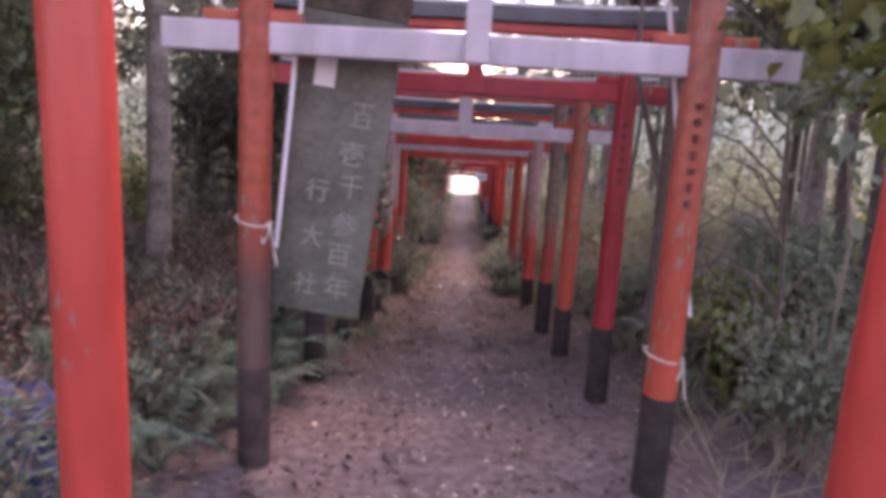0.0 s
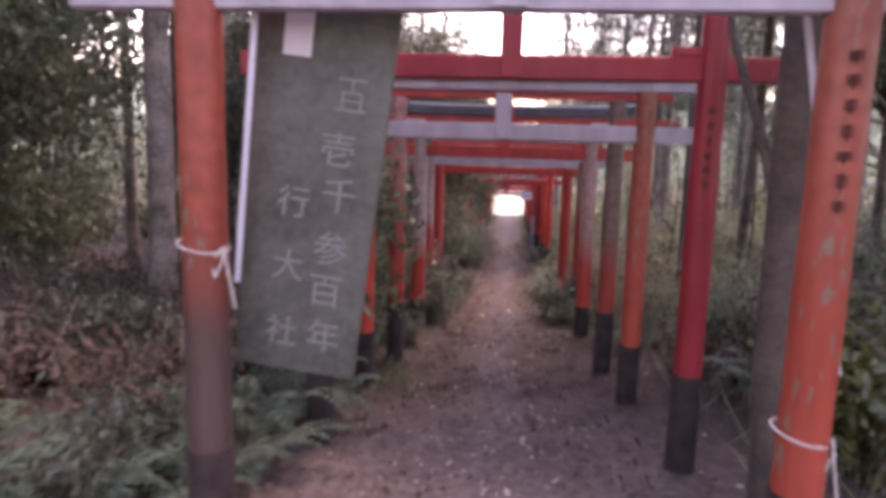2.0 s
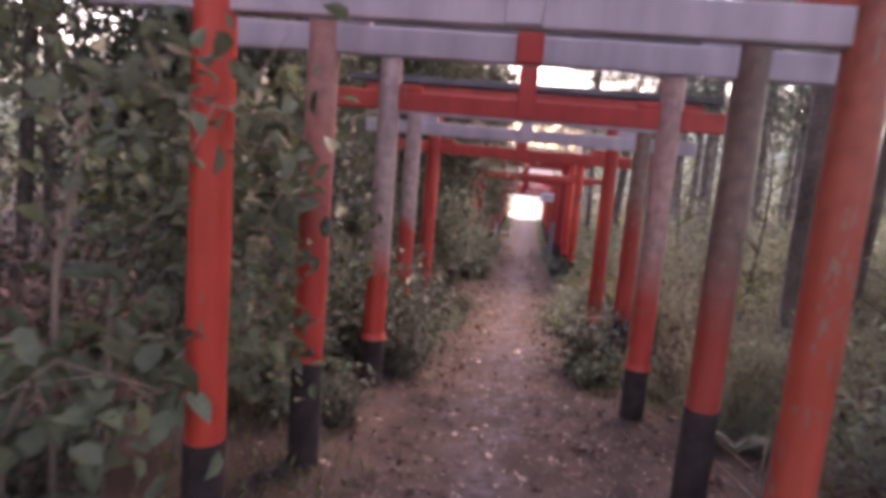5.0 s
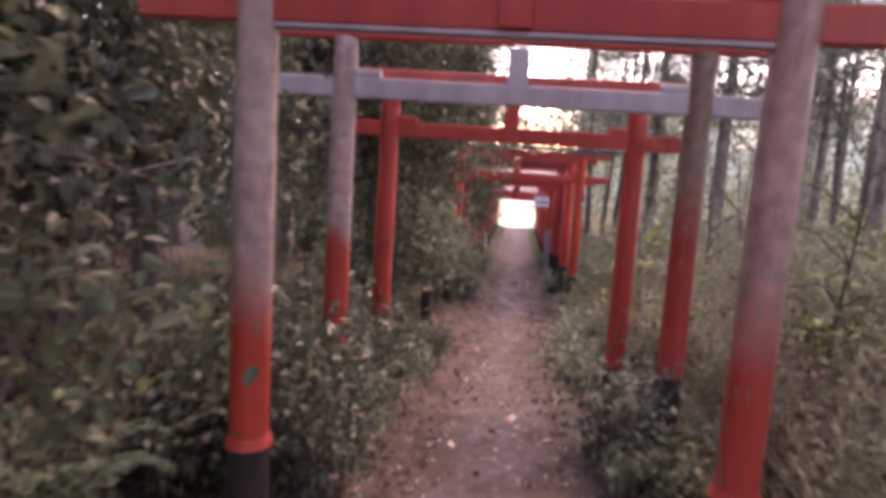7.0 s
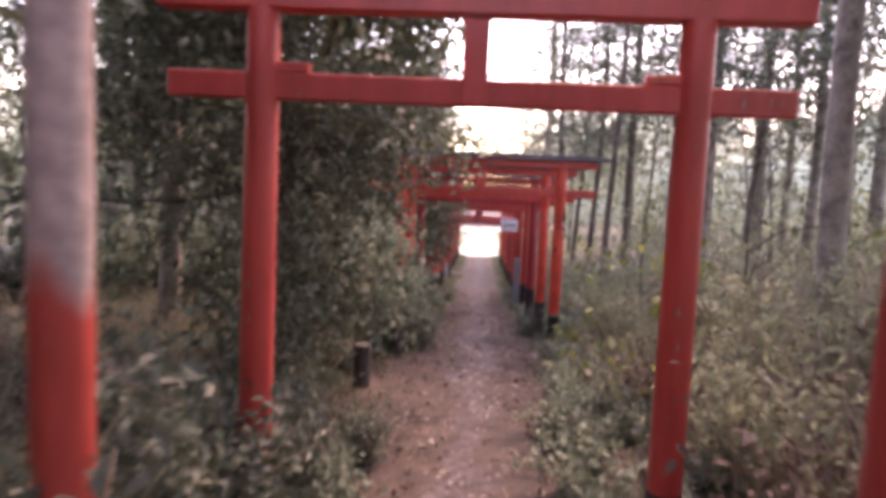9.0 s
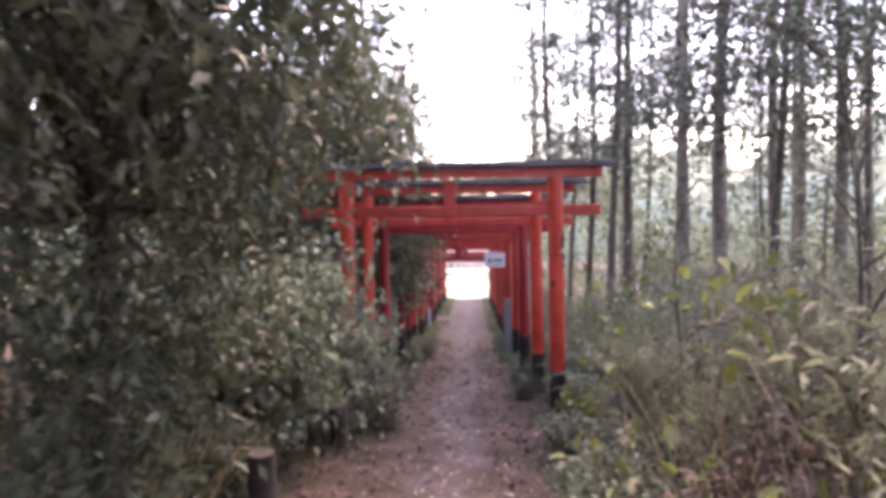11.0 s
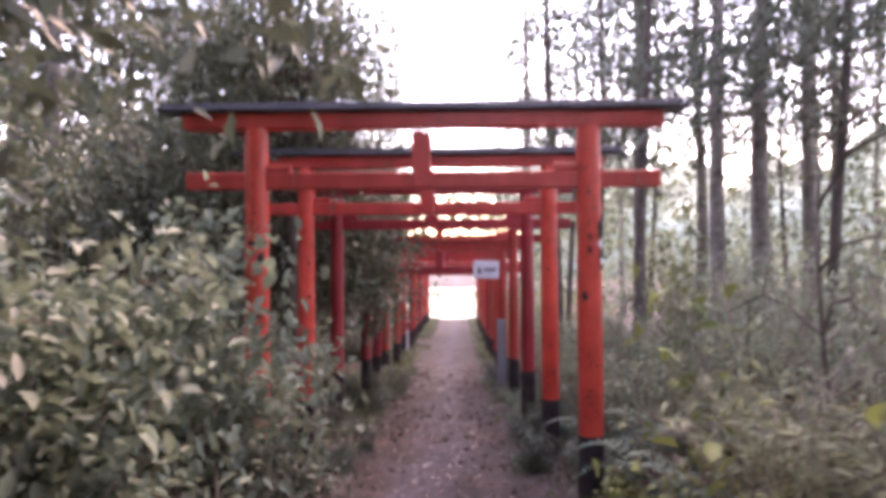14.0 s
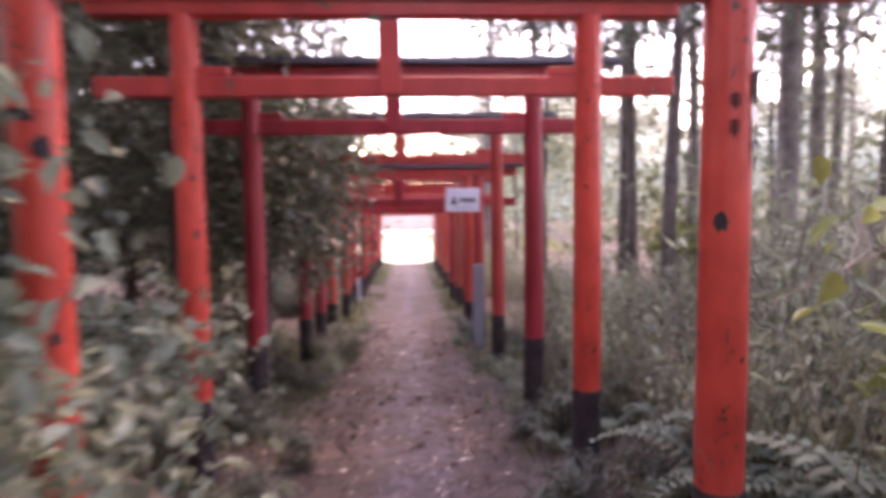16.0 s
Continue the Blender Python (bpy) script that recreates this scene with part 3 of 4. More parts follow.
for ch, z in (("壱", 0.86), ("千", 0.685), ("参", 0.47), ("百", 0.30), ("年", 0.11)):
    glyph(ch, 0.10 + 0.012 * math.sin(z * 20), z, 0.145, board, CHALK, -0.0155)
for ch, z in (("行", 0.64), ("大", 0.385), ("社", 0.11)):
    glyph(ch, -0.065, z, 0.135, board, CHALK, -0.0155)
# a worn first character, its strokes as plain bars
bm = box(bmesh.new(), -0.06, 0.055, -0.0165, -0.0145, 0, 0.009, 0)
for x0, x1, z0, z1 in ((-0.04, -0.031, 0.009, 0.075), (0.031, 0.04, 0.009, 0.075), (-0.031, 0.031, 0.066, 0.075), (-0.031, 0.031, 0.036, 0.044), (-0.055, 0.055, 0.115, 0.124), (-0.005, 0.004, 0.075, 0.115)):
    box(bm, x0, x1, -0.0165, -0.0145, z0, z1, 0)
part("lettering", bm, CHALK, board).location = (0.12, 0, 1.06)
bm = box(bmesh.new(), -0.16, -0.05, -0.026, -0.024, 1.24, 1.42, 0)
part("paper_slip", bm, SIGN, board, "white paper slip")

# ---- rods and cords tied to the gate pillars ----
for a, b, px, pz, lab in (((-0.80, 3.71, 2.86), (-0.935, 3.70, 1.42), -1.037, 1.57, "white flag rod tied to the pillar with cord"),
                          ((1.0, 3.76, 2.92), (1.325, 3.72, 1.18), 1.18, 0.98, "broken white rod hanging behind the pillar")):
    rod = new("white_rod")
    tagged(rod, lab, "rod")
    part("rod", tube(bmesh.new(), a, b, 0.013, 0.013, 8), ROD, rod)
    cord = new("cord")
    tagged(cord, "pale cord knotted round a gate pillar", "cord")
    bm = bmesh.new()
    N = 20
    pts = [Vector((px + math.cos(2 * math.pi * i / N) * 0.094, 3.64 + math.sin(2 * math.pi * i / N) * 0.094, pz - 0.02 * math.sin(2 * math.pi * i / N + 2))) for i in range(N)]
    for i in range(N):
        tube(bm, pts[i], pts[(i + 1) % N], 0.005, 0.005, 6)
    part("loop", bm, STRING, cord)
    bm = bmesh.new()
    kx = px + 0.088
    chain = [Vector((kx, 3.60, pz)), Vector((kx - 0.03, 3.58, pz - 0.06)), Vector((kx - 0.015, 3.575, pz - 0.11)), Vector((kx + 0.012, 3.58, pz - 0.05)), Vector((kx + 0.01, 3.6, pz + 0.005)),
             Vector((kx + 0.03, 3.6, pz - 0.12)), Vector((kx + 0.05, 3.6, pz - 0.23))]
    for p, q in zip(chain, chain[1:]):
        tube(bm, p, q, 0.005, 0.005, 6)
    part("knot", bm, STRING, cord)

# ---- hanging sign ----
sg = new("hanging_sign")
sg.matrix_world = pose(0.635, 22.97, 0.186, 0, 1.5, 0)
tagged(sg, "white rectangular sign with dark lettering hung on a tie beam", "sign")
part("sheet", box(bmesh.new(), -0.18, 0.18, -0.008, 0.008, -0.125, 0.125, 0.004), SIGN, sg)
bm = bmesh.new()
tri = [bm.verts.new(c) for c in ((-0.135, -0.0095, -0.05), (-0.055, -0.0095, -0.05), (-0.095, -0.0095, 0.05))]
bm.faces.new(tri)
part("mark", bm, STUMP, sg, "dark triangular mark")
for i in range(4):
    bm = box(bmesh.new(), -0.03 + i * 0.043, 0.003 + i * 0.043, -0.0105, -0.008, -0.03, 0.025, 0)
    part("lettering", bm, STUMP, sg)
bm = box(bmesh.new(), -0.12, 0.12, -0.0105, -0.008, -0.085, -0.075, 0)
part("lettering", bm, CONCRETE, sg)
for sx in (-0.1, 0.1):
    part("hanger", tube(bmesh.new(), (sx, 0, 0.11), (sx, 0.02, 0.36), 0.004, 0.004, 6), ROOF, sg)

# ---- stumps of old posts, sleeve, stake, tarpaulin ----
for x, y, h, r in ((-1.05, 15.0, 0.42, 0.085), (-0.95, 16.75, 0.34, 0.08)):
    st = new("post_stump")
    st.matrix_world = pose(x, y, ground_z(x, y))
    tagged(st, "charred dark stump of a cut-off gate post", "post stump")
    part("stump", tube(bmesh.new(), (0, 0, -0.1), (0.01, 0, h), r, r * 0.95, 14, 4, 0.12, x * 9), STUMP, st, shade=False)
sl = new("grey_panel")
sl.matrix_world = pose(0.90, 23.9, ground_z(0.90, 23.9))
tagged(sl, "grey weathered panel leaning at the pillar foot", "panel")
part("sheet", box(bmesh.new(), -0.07, 0.07, -0.02, 0.02, -0.02, 1.06, 0.006), CONCRETE, sl)
stk = new("white_stake")
stk.matrix_world = pose(-1.0, 29.5, ground_z(-1.0, 29.5))
tagged(stk, "small white stake in the grass beside the path", "stake")
part("stake", tube(bmesh.new(), (0, 0, -0.05), (0, 0, 0.55), 0.035, 0.035, 10), ROD, stk)
tp = new("tarpaulin_heap")
tp.matrix_world = pose(-2.35, 3.2, ground_z(-2.35, 3.2))
tagged(tp, "crumpled dark blue tarpaulin heap on the ground", "tarpaulin")
bm = bmesh.new()
bmesh.ops.create_icosphere(bm, subdivisions=4, radius=1)
for v in bm.verts:
    n0 = noise.noise(v.co * 2.1) * 0.28 + noise.noise(v.co * 6) * 0.1
    v.co = Vector((v.co.x * 0.62, v.co.y * 0.55, max(-0.05, v.co.z * 0.50))) * (1 + n0)
part("sheet", bm, TARP, tp)


# ---- plants ----
def leaf_mesh(name, pos, dirs, sides, ln, wd, material, fold=0.25, oval=False):
    """Folded leaves as one mesh: slim four-point ones, or ovals of six points."""
    n = len(pos)
    up = np.cross(sides, dirs)
    if oval:
        v = np.empty((n, 6, 3))
        rows = ((1, 0.28, 0.46), (2, 0.66, 0.40), (4, 0.66, -0.40), (5, 0.28, -0.46))
        v[:, 3] = pos + dirs * ln[:, None] - up * (ln * 0.12)[:, None]
        quads = ([0, 1, 2, 3], [0, 3, 4, 5])
    else:
        v = np.empty((n, 4, 3))
        rows = ((1, 0.45, 0.5), (3, 0.45, -0.5))
        v[:, 2] = pos + dirs * ln[:, None]
        quads = ([0, 1, 2], [0, 2, 3])
    v[:, 0] = pos
    for k, a, w in rows:
        v[:, k] = pos + dirs * (ln * a)[:, None] + sides * (wd * w)[:, None] + up * (wd * fold * abs(w) * 2)[:, None]
    per, m = v.shape[1], len(quads[0])
    i = np.arange(n)[:, None] * per
    f = np.concatenate([i + quads[0], i + quads[1]], axis=0)
    me = bpy.data.meshes.new(name)
    me.vertices.add(n * per)
    me.vertices.foreach_set("co", v.reshape(-1))
    me.loops.add(len(f) * m)
    me.loops.foreach_set("vertex_index", f.reshape(-1).astype(np.int32))
    me.polygons.add(len(f))
    me.polygons.foreach_set("loop_start", np.arange(len(f), dtype=np.int32) * m)
    me.materials.append(material)
    me.update(calc_edges=True)
    me.validate()
    return me


def unit(a):
    return a / np.maximum(1e-6, np.linalg.norm(a, axis=1))[:, None]


def random_leaves(name, pos, size, wide, material, rng, droop=-0.2, outward=None, mix=0.7, oval=False):
    n = len(pos)
    d = rng.normal(size=(n, 3)) * mix
    d[:, 2] += droop
    if outward is not None:
        d += outward
    d = unit(d)
    s = unit(np.cross(d, rng.normal(size=(n, 3)) * 0.5 + [0, 0, 1.0]))
    ln = size * rng.uniform(0.6, 1.35, n)
    return leaf_mesh(name, pos, d, s, ln, ln * wide, material, 0.25, oval)


def clumps(rng, centres, per, spread):
    c = np.repeat(np.asarray(centres), per, axis=0)
    return c + rng.normal(size=c.shape) * spread


def bend(bm, pts, r0, r1, seg=6):
    loft(bm, pts, [r0 + (r1 - r0) * i / (len(pts) - 1) for i in range(len(pts))], seg)


def tree_proto(name, label, seed, height, rad, crown_lo, spread, n_limb, per, leaf, material, bark, lean=0.02, category="tree", size=None):
    rng = np.random.default_rng(seed)
    t = new(name)
    tagged(t, label, category, "woodland trees")
    bm = bmesh.new()
    pts = [Vector((lean * z + 0.05 * math.sin(z * 0.7 + seed), 0.04 * math.cos(z * 0.6 + seed), z)) for z in np.linspace(-0.3, height, 14)]
    loft(bm, pts, [rad * (1.3 if i == 0 else 1) * (1 - 0.75 * i / 14) for i in range(14)], 12, 0.12, seed)
    centres = []
    for k in range(n_limb):
        z = crown_lo + (height - crown_lo) * (k + rng.uniform(0, 1)) / n_limb
        w = rng.uniform(0, 2 * math.pi)
        le = spread * (1.15 - 0.75 * (z - crown_lo) / (height - crown_lo)) * rng.uniform(0.6, 1.1)
        base = Vector((lean * z + 0.05 * math.sin(z * 0.7 + seed), 0.04 * math.cos(z * 0.6 + seed), z))
        mid = base + Vector((math.cos(w) * le * 0.5, math.sin(w) * le * 0.5, le * rng.uniform(-0.05, 0.18)))
        tip = base + Vector((math.cos(w + 0.2) * le, math.sin(w + 0.2) * le, le * rng.uniform(-0.25, 0.2)))
        bend(bm, [base, mid, tip], rad * 0.22, rad * 0.05, 5)
        for s in np.linspace(0.3, 1.0, 5):
            p = base.lerp(mid, s * 2) if s < 0.5 else mid.lerp(tip, s * 2 - 1)
            centres.append((p.x, p.y, p.z))
    part("trunk", bm, bark, t, shade=True)
    c = np.array(centres) + rng.normal(size=(len(centres), 3)) * 0.12
    pos = clumps(rng, c, per, 1.0)
    mid = np.repeat(c, per, axis=0)
    pos = mid + (pos - mid) * [spread * 0.15, spread * 0.15, spread * 0.055]
    part_mesh("crown", random_leaves("crown", pos, leaf, 0.36, material, rng, -0.3), t)
    return t


def shrub_proto(label, seed, w, h, n_stem, per, leaf, wide, material, name="shrub", low=0.15):
    rng = np.random.default_rng(seed)
    t = new(name)
    tagged(t, label, name, "undergrowth beside the path")
    bm = bmesh.new()
    cs = []
    for k in range(n_stem):
        a, r = rng.uniform(0, 2 * math.pi), rng.uniform(0.3, 1.0)
        p0 = Vector((math.cos(a) * 0.1 * w, math.sin(a) * 0.1 * w, -0.05))
        p1 = Vector((math.cos(a) * r * w * 0.3, math.sin(a) * r * w * 0.3, h * rng.uniform(0.35, 0.6)))
        p2 = Vector((math.cos(a + 0.4) * r * w * 0.55, math.sin(a + 0.4) * r * w * 0.55, h * rng.uniform(0.55, 1.05)))
        bend(bm, [p0, p1, p2], 0.008, 0.003, 4)
        for s in np.linspace(low, 1, 6):
            q = p0.lerp(p1, s * 2) if s < 0.5 else p1.lerp(p2, s * 2 - 1)
            cs.append(tuple(q))
    part("branchwork", bm, TWIG, t)
    pos = clumps(rng, cs, per, 0.08 * max(w, h))
    pos[:, 2] = np.maximum(pos[:, 2], 0.02)
    part_mesh("foliage", random_leaves("foliage", pos, leaf, wide, material, rng, -0.1, oval=leaf > 0.075), t)
    return t


def fern_proto(seed):
    rng = np.random.default_rng(seed)
    t = new("fern")
    tagged(t, "green fern with arching fronds on the forest floor", "fern", "undergrowth beside the path")
    P, D, S, L, W = [], [], [], [], []
    bm = bmesh.new()
    for k in range(9):
        a = 2 * math.pi * k / 9 + rng.uniform(-0.3, 0.3)
        le, rise = rng.uniform(0.45, 0.75), rng.uniform(0.25, 0.5)
        u = np.array([math.cos(a), math.sin(a), 0])
        side = np.array([-math.sin(a), math.cos(a), 0])
        curve = [u * le * s + np.array([0, 0, rise * math.sin(s * 2.3)]) for s in np.linspace(0, 1, 8)]
        bend(bm, [Vector(c) for c in curve[::2]] + [Vector(curve[-1])], 0.005, 0.002, 4)
        for s in np.linspace(0.15, 0.98, 17):
            p = u * le * s + np.array([0, 0, rise * math.sin(s * 2.3)])
            for sg_ in (-1, 1):
                P.append(p)
                D.append(side * sg_ + u * 0.35 + np.array([0, 0, -0.12]))
                S.append(u)
                L.append(0.16 * (1.05 - s) * le / 0.6 + 0.015)
                W.append(0.03)
    part("branchwork", bm, FERN, t)
    D = unit(np.array(D))
    S = np.array(S)
    S = unit(S - D * (S * D).sum(1)[:, None])
    part_mesh("foliage", leaf_mesh("foliage", np.array(P), D, S, np.array(L), np.array(W), FERN, 0.1), t)
    return t


def place(proto, x, y, turn, s=1.0, dz=0.0, tilt=0.0):
    return copy_thing(proto, pose(x, y, ground_z(x, y) + dz, tilt, 0, turn) @ Matrix.Diagonal((s, s, s, 1)))


def settle(proto, x, y, turn=0.0):
    proto.matrix_world = pose(x, y, ground_z(x, y), 0, 0, turn)


# tall cedars behind the undergrowth
R = random.Random(11)
L_CEDAR = "tall straight cedar with bare brown trunk and high crown"
cedars = [tree_proto("cedar_tree", L_CEDAR, 21, 14.0, 0.16, 4.4, 2.9, 34, 19, 0.18, CEDAR, BARK, 0.01),
          tree_proto("cedar_tree", L_CEDAR, 22, 16.0, 0.14, 5.0, 2.7, 34, 19, 0.18, CEDAR, BARK, -0.015),
          tree_proto("cedar_tree", "slim woodland tree with bare trunk and thin crown", 23, 12.0, 0.095, 3.8, 2.3, 28, 18, 0.175, CEDAR, DARKBARK, 0.03)]
settle(cedars[0], 5.3, 24.9)
settle(cedars[1], 4.6, 29.5, 40)
settle(cedars[2], 4.1, 27.6, 80)
spots = [(4.4, 24.4), (5.6, 25.6), (5.9, 23.8), (8.0, 28.5), (8.6, 25.5), (6.9, 21.6), (8.2, 23.0), (3.2, 14.9), (3.4, 32.5), (-3.4, 15.9), (-4.6, 21.6), (-5.6, 14.2),
         (-3.9, 4.6), (-4.6, 6.0), (-5.4, 5.2), (-3.4, 7.6), (-6.2, 7.8), (-4.4, 9.6), (4.8, 9.3), (6.2, 11.8), (4.0, 6.6), (5.2, 5.0), (6.6, 7.2), (3.6, 11.5), (7.4, 14.5), (5.6, 17.4), (9.5, 19.0)]
spots += [(2.6, 37), (3.4, 43), (5, 46), (2.4, 49), (-3, 47), (-2.6, 39), (-5, 43), (7, 41), (6.4, 35), (4.2, 53), (-4.5, 53), (3.1, 27.5), (6.2, 30), (-3.2, 32), (-4.6, 29)]
for _ in range(52):
    side = R.choice((-1, 1))
    spots.append((side * R.uniform(6.5, 19), R.uniform(2, 42)))
for _ in range(8):
    spots.append((R.uniform(-9, 9), R.uniform(-14, -4)))
for i, (x, y) in enumerate(spots):
    place(cedars[i % 3], x, y, R.uniform(0, 360), R.uniform(0.75, 1.05))
place(cedars[2], 2.5, 22.0, 30, 0.78)
place(cedars[2], 2.1, 26.0, 200, 0.95)
# broken thin snag
sn = new("dead_snag")
settle(sn, 4.4, 29.2)
tagged(sn, "thin broken dead trunk standing among the grass", "dead tree")
part("trunk", tube(bmesh.new(), (0, 0, -0.2), (0.08, 0, 6.1), 0.10, 0.075, 10, 8, 0.2, 5), DARKBARK, sn)
part("branch_stub", tube(bmesh.new(), (0.05, 0, 4.2), (0.4, 0.05, 4.6), 0.022, 0.012, 6), DARKBARK, sn)

# tree between the second and third gates
tr = new("leaning_tree")
settle(tr, 1.34, 4.35)
tagged(tr, "leaning brown tree trunk close beside a gate pillar", "tree", "woodland trees")
bm = bmesh.new()
bend(bm, [Vector((0.14, 0.1, -0.2)), Vector((0.05, 0.05, 0.7)), Vector((0, 0, 1.6)), Vector((-0.02, 0, 2.6)), Vector((0.05, 0.1, 4.5)), Vector((0.3, 0.3, 8.0))], 0.105, 0.06, 12)
bend(bm, [Vector((-0.02, 0, 1.55)), Vector((-0.12, 0.1, 1.95)), Vector((-0.22, 0.3, 2.4)), Vector((-0.2, 0.5, 3.2))], 0.03, 0.012, 8)
part("trunk", bm, DARKBARK, tr, shade=True)
rg = np.random.default_rng(5)
part_mesh("crown", random_leaves("crown", clumps(rg, rg.normal(size=(60, 3)) * [1.4, 1.4, 0.9] + [0.3, 0.3, 6.6], 40, 0.3), 0.13, 0.45, SHRUB, rg), tr)

# dark evergreens
def evergreen(x, y, cz, rx, ry, rz, n, seed, label, leaf=0.10, leafage=None):
    rng = np.random.default_rng(seed)
    t = new("evergreen_tree")
    settle(t, x, y)
    tagged(t, label, "tree", "woodland trees")
    bm = bmesh.new()
    bend(bm, [Vector((0, 0, -0.2)), Vector((0.1, 0, 0.8)), Vector((0.05, 0.1, cz)), Vector((0.1, 0, cz + rz * 0.9))], 0.11, 0.04, 10)
    cs = []
    for k in range(140):
        v = rng.normal(size=3)
        v /= np.linalg.norm(v)
        e = v * [rx, ry, rz] * rng.uniform(0.45, 1.0) * (1 + 0.25 * math.sin(3 * v[0] + 5 * v[2] + seed)) + [0, 0, cz]
        cs.append(e)
        if k % 3 == 0:
            bend(bm, [Vector((0.06, 0.05, max(0.5, cz * 0.6))), Vector(e * [0.5, 0.5, 1] + [0, 0, 0.0]) * 1.0, Vector(e)], 0.03, 0.008, 5)
    part("trunk", bm, DARKBARK, t, shade=True)
    pos = clumps(rng, cs, n // 140, 0.24)
    pos = pos[pos[:, 0] + x < 0.35] if x < 0 else pos
    part_mesh("crown", random_leaves("crown", pos, leaf, 0.42, leafage or EVERGREEN, rng, -0.3), t)
    return t


L_EV = "dark glossy-leaved evergreen tree overhanging the path"
evergreen(-1.85, 14.6, 3.15, 1.6, 1.8, 2.5, 38000, 31, L_EV, 0.095)
evergreen(-3.1, 10.5, 2.6, 1.55, 1.5, 1.8, 24000, 32, "dark leafy tree crowding the undergrowth", 0.10, DARKLEAF)
evergreen(-1.6, 20.6, 3.7, 1.25, 1.7, 1.5, 15000, 51, L_EV, 0.09)
evergreen(-5.6, 19.2, 3.4, 2.2, 2.4, 2.6, 12000, 33, "dense mid-green leafy tree behind the shrubs", 0.13, MIDGREEN)
evergreen(-3.4, 24.0, 3.0, 2.3, 2.6, 2.6, 20000, 34, L_EV, 0.12)
evergreen(-1.5, 22.6, 2.2, 1.0, 1.7, 0.95, 24000, 35, "evergreen branches hanging among the gates", 0.085)
evergreen(-6.5, 27.0, 4.5, 3.2, 3.0, 3.6, 18000, 36, "dark dense evergreen tree behind the shrubs", 0.15)
evergreen(-5.2, 5.6, 3.0, 1.7, 2.2, 2.0, 14000, 38, "mid-green leafy tree behind the undergrowth", 0.13, MIDGREEN)
evergreen(-6.8, 8.6, 3.4, 2.2, 2.4, 2.6, 12000, 39, "dark evergreen tree behind the undergrowth", 0.15)
evergreen(3.6, 4.6, 4.2, 1.5, 1.6, 1.3, 9000, 40, "leafy evergreen tree beside the path", 0.12, SHRUB)
evergreen(4.6, 8.4, 4.2, 1.9, 1.9, 1.6, 9000, 41, "leafy evergreen tree behind the dry grass", 0.13)
evergreen(-2.9, 20.2, 1.5, 1.3, 1.2, 1.3, 9000, 42, "dark evergreen bush behind the gate pillars", 0.10)
evergreen(-2.9, 25.8, 1.6, 1.3, 1.6, 1.5, 8000, 43, "dark evergreen bush behind the gate pillars", 0.11)
evergreen(-8.2, 12.2, 4.2, 2.6, 2.6, 3.0, 8000, 44, "dark evergreen tree deep in the wood", 0.19)
evergreen(-8.6, 4.6, 4.0, 2.4, 2.6, 3.0, 8000, 45, "dark evergreen tree deep in the wood", 0.19)
evergreen(6.2, 13.0, 5.2, 2.0, 2.2, 2.0, 8000, 46, "leafy evergreen tree deep in the wood", 0.17, FARLEAF)
evergreen(7.4, 8.0, 4.6, 2.2, 2.4, 2.4, 8000, 47, "leafy evergreen tree deep in the wood", 0.17)
# three crowns added above the view to shade the ground below
evergreen(-4.4, 3.4, 6.6, 2.2, 2.4, 1.3, 9000, 48, "unseen leafy tree added high up to shade the undergrowth", 0.14)
evergreen(2.3, 10.0, 6.4, 2.2, 2.6, 1.3, 14000, 49, "unseen leafy tree added high up to shade the dry grass", 0.14)
evergreen(-2.4, 10.4, 6.6, 2.2, 2.4, 1.3, 11000, 50, "unseen leafy tree added high up to shade the undergrowth", 0.14)
evergreen(-4.3, 1.5, 3.2, 1.6, 1.6, 1.6, 12000, 37, "mid-green leafy tree behind the undergrowth", 0.10, MIDGREEN)

# shrubs and ferns
L_SH = "grey-green broad-leaved shrub in the undergrowth"
shrubs = [shrub_proto(L_SH, 41, 1.1, 0.95, 20, 12, 0.078, 0.52, SHRUB, low=0.45), shrub_proto(L_SH, 42, 0.9, 1.2, 18, 12, 0.084, 0.55, SHRUB, low=0.5),
          shrub_proto("low dark green leafy shrub under the trees", 43, 1.0, 0.6, 16, 10, 0.065, 0.5, DARKLEAF), shrub_proto("yellow-green leafy shrub beside the path", 44, 0.9, 1.0, 12, 7, 0.11, 0.6, BRIGHT),
          shrub_proto("dead brown tangled shrub among the ferns", 45, 1.2, 0.8, 26, 5, 0.07, 0.45, BROWNLEAF),
          shrub_proto("tall dull khaki weeds gone to seed", 46, 0.8, 1.05, 24, 6, 0.075, 0.24, KHAKI, "weed_clump"),
          shrub_proto("tall dull khaki weeds gone to seed", 47, 0.9, 0.8, 22, 6, 0.085, 0.27, KHAKI, "weed_clump"),
          shrub_proto("low leafy seedlings at the path edge", 48, 0.7, 0.28, 9, 7, 0.07, 0.55, SHRUB, "seedlings")]
for i, p in enumerate(shrubs):
    settle(p, (-2.2, -3.4, -1.9, 2.3, -3.2, 2.0, 2.6, -1.2)[i], (17.0, 19.0, 6.2, 5.4, 5.0, 13.4, 14.8, 8.2)[i])
ferns = [fern_proto(51), fern_proto(52)]
settle(ferns[0], -1.45, 4.2)
settle(ferns[1], 1.9, 18.3, 40)
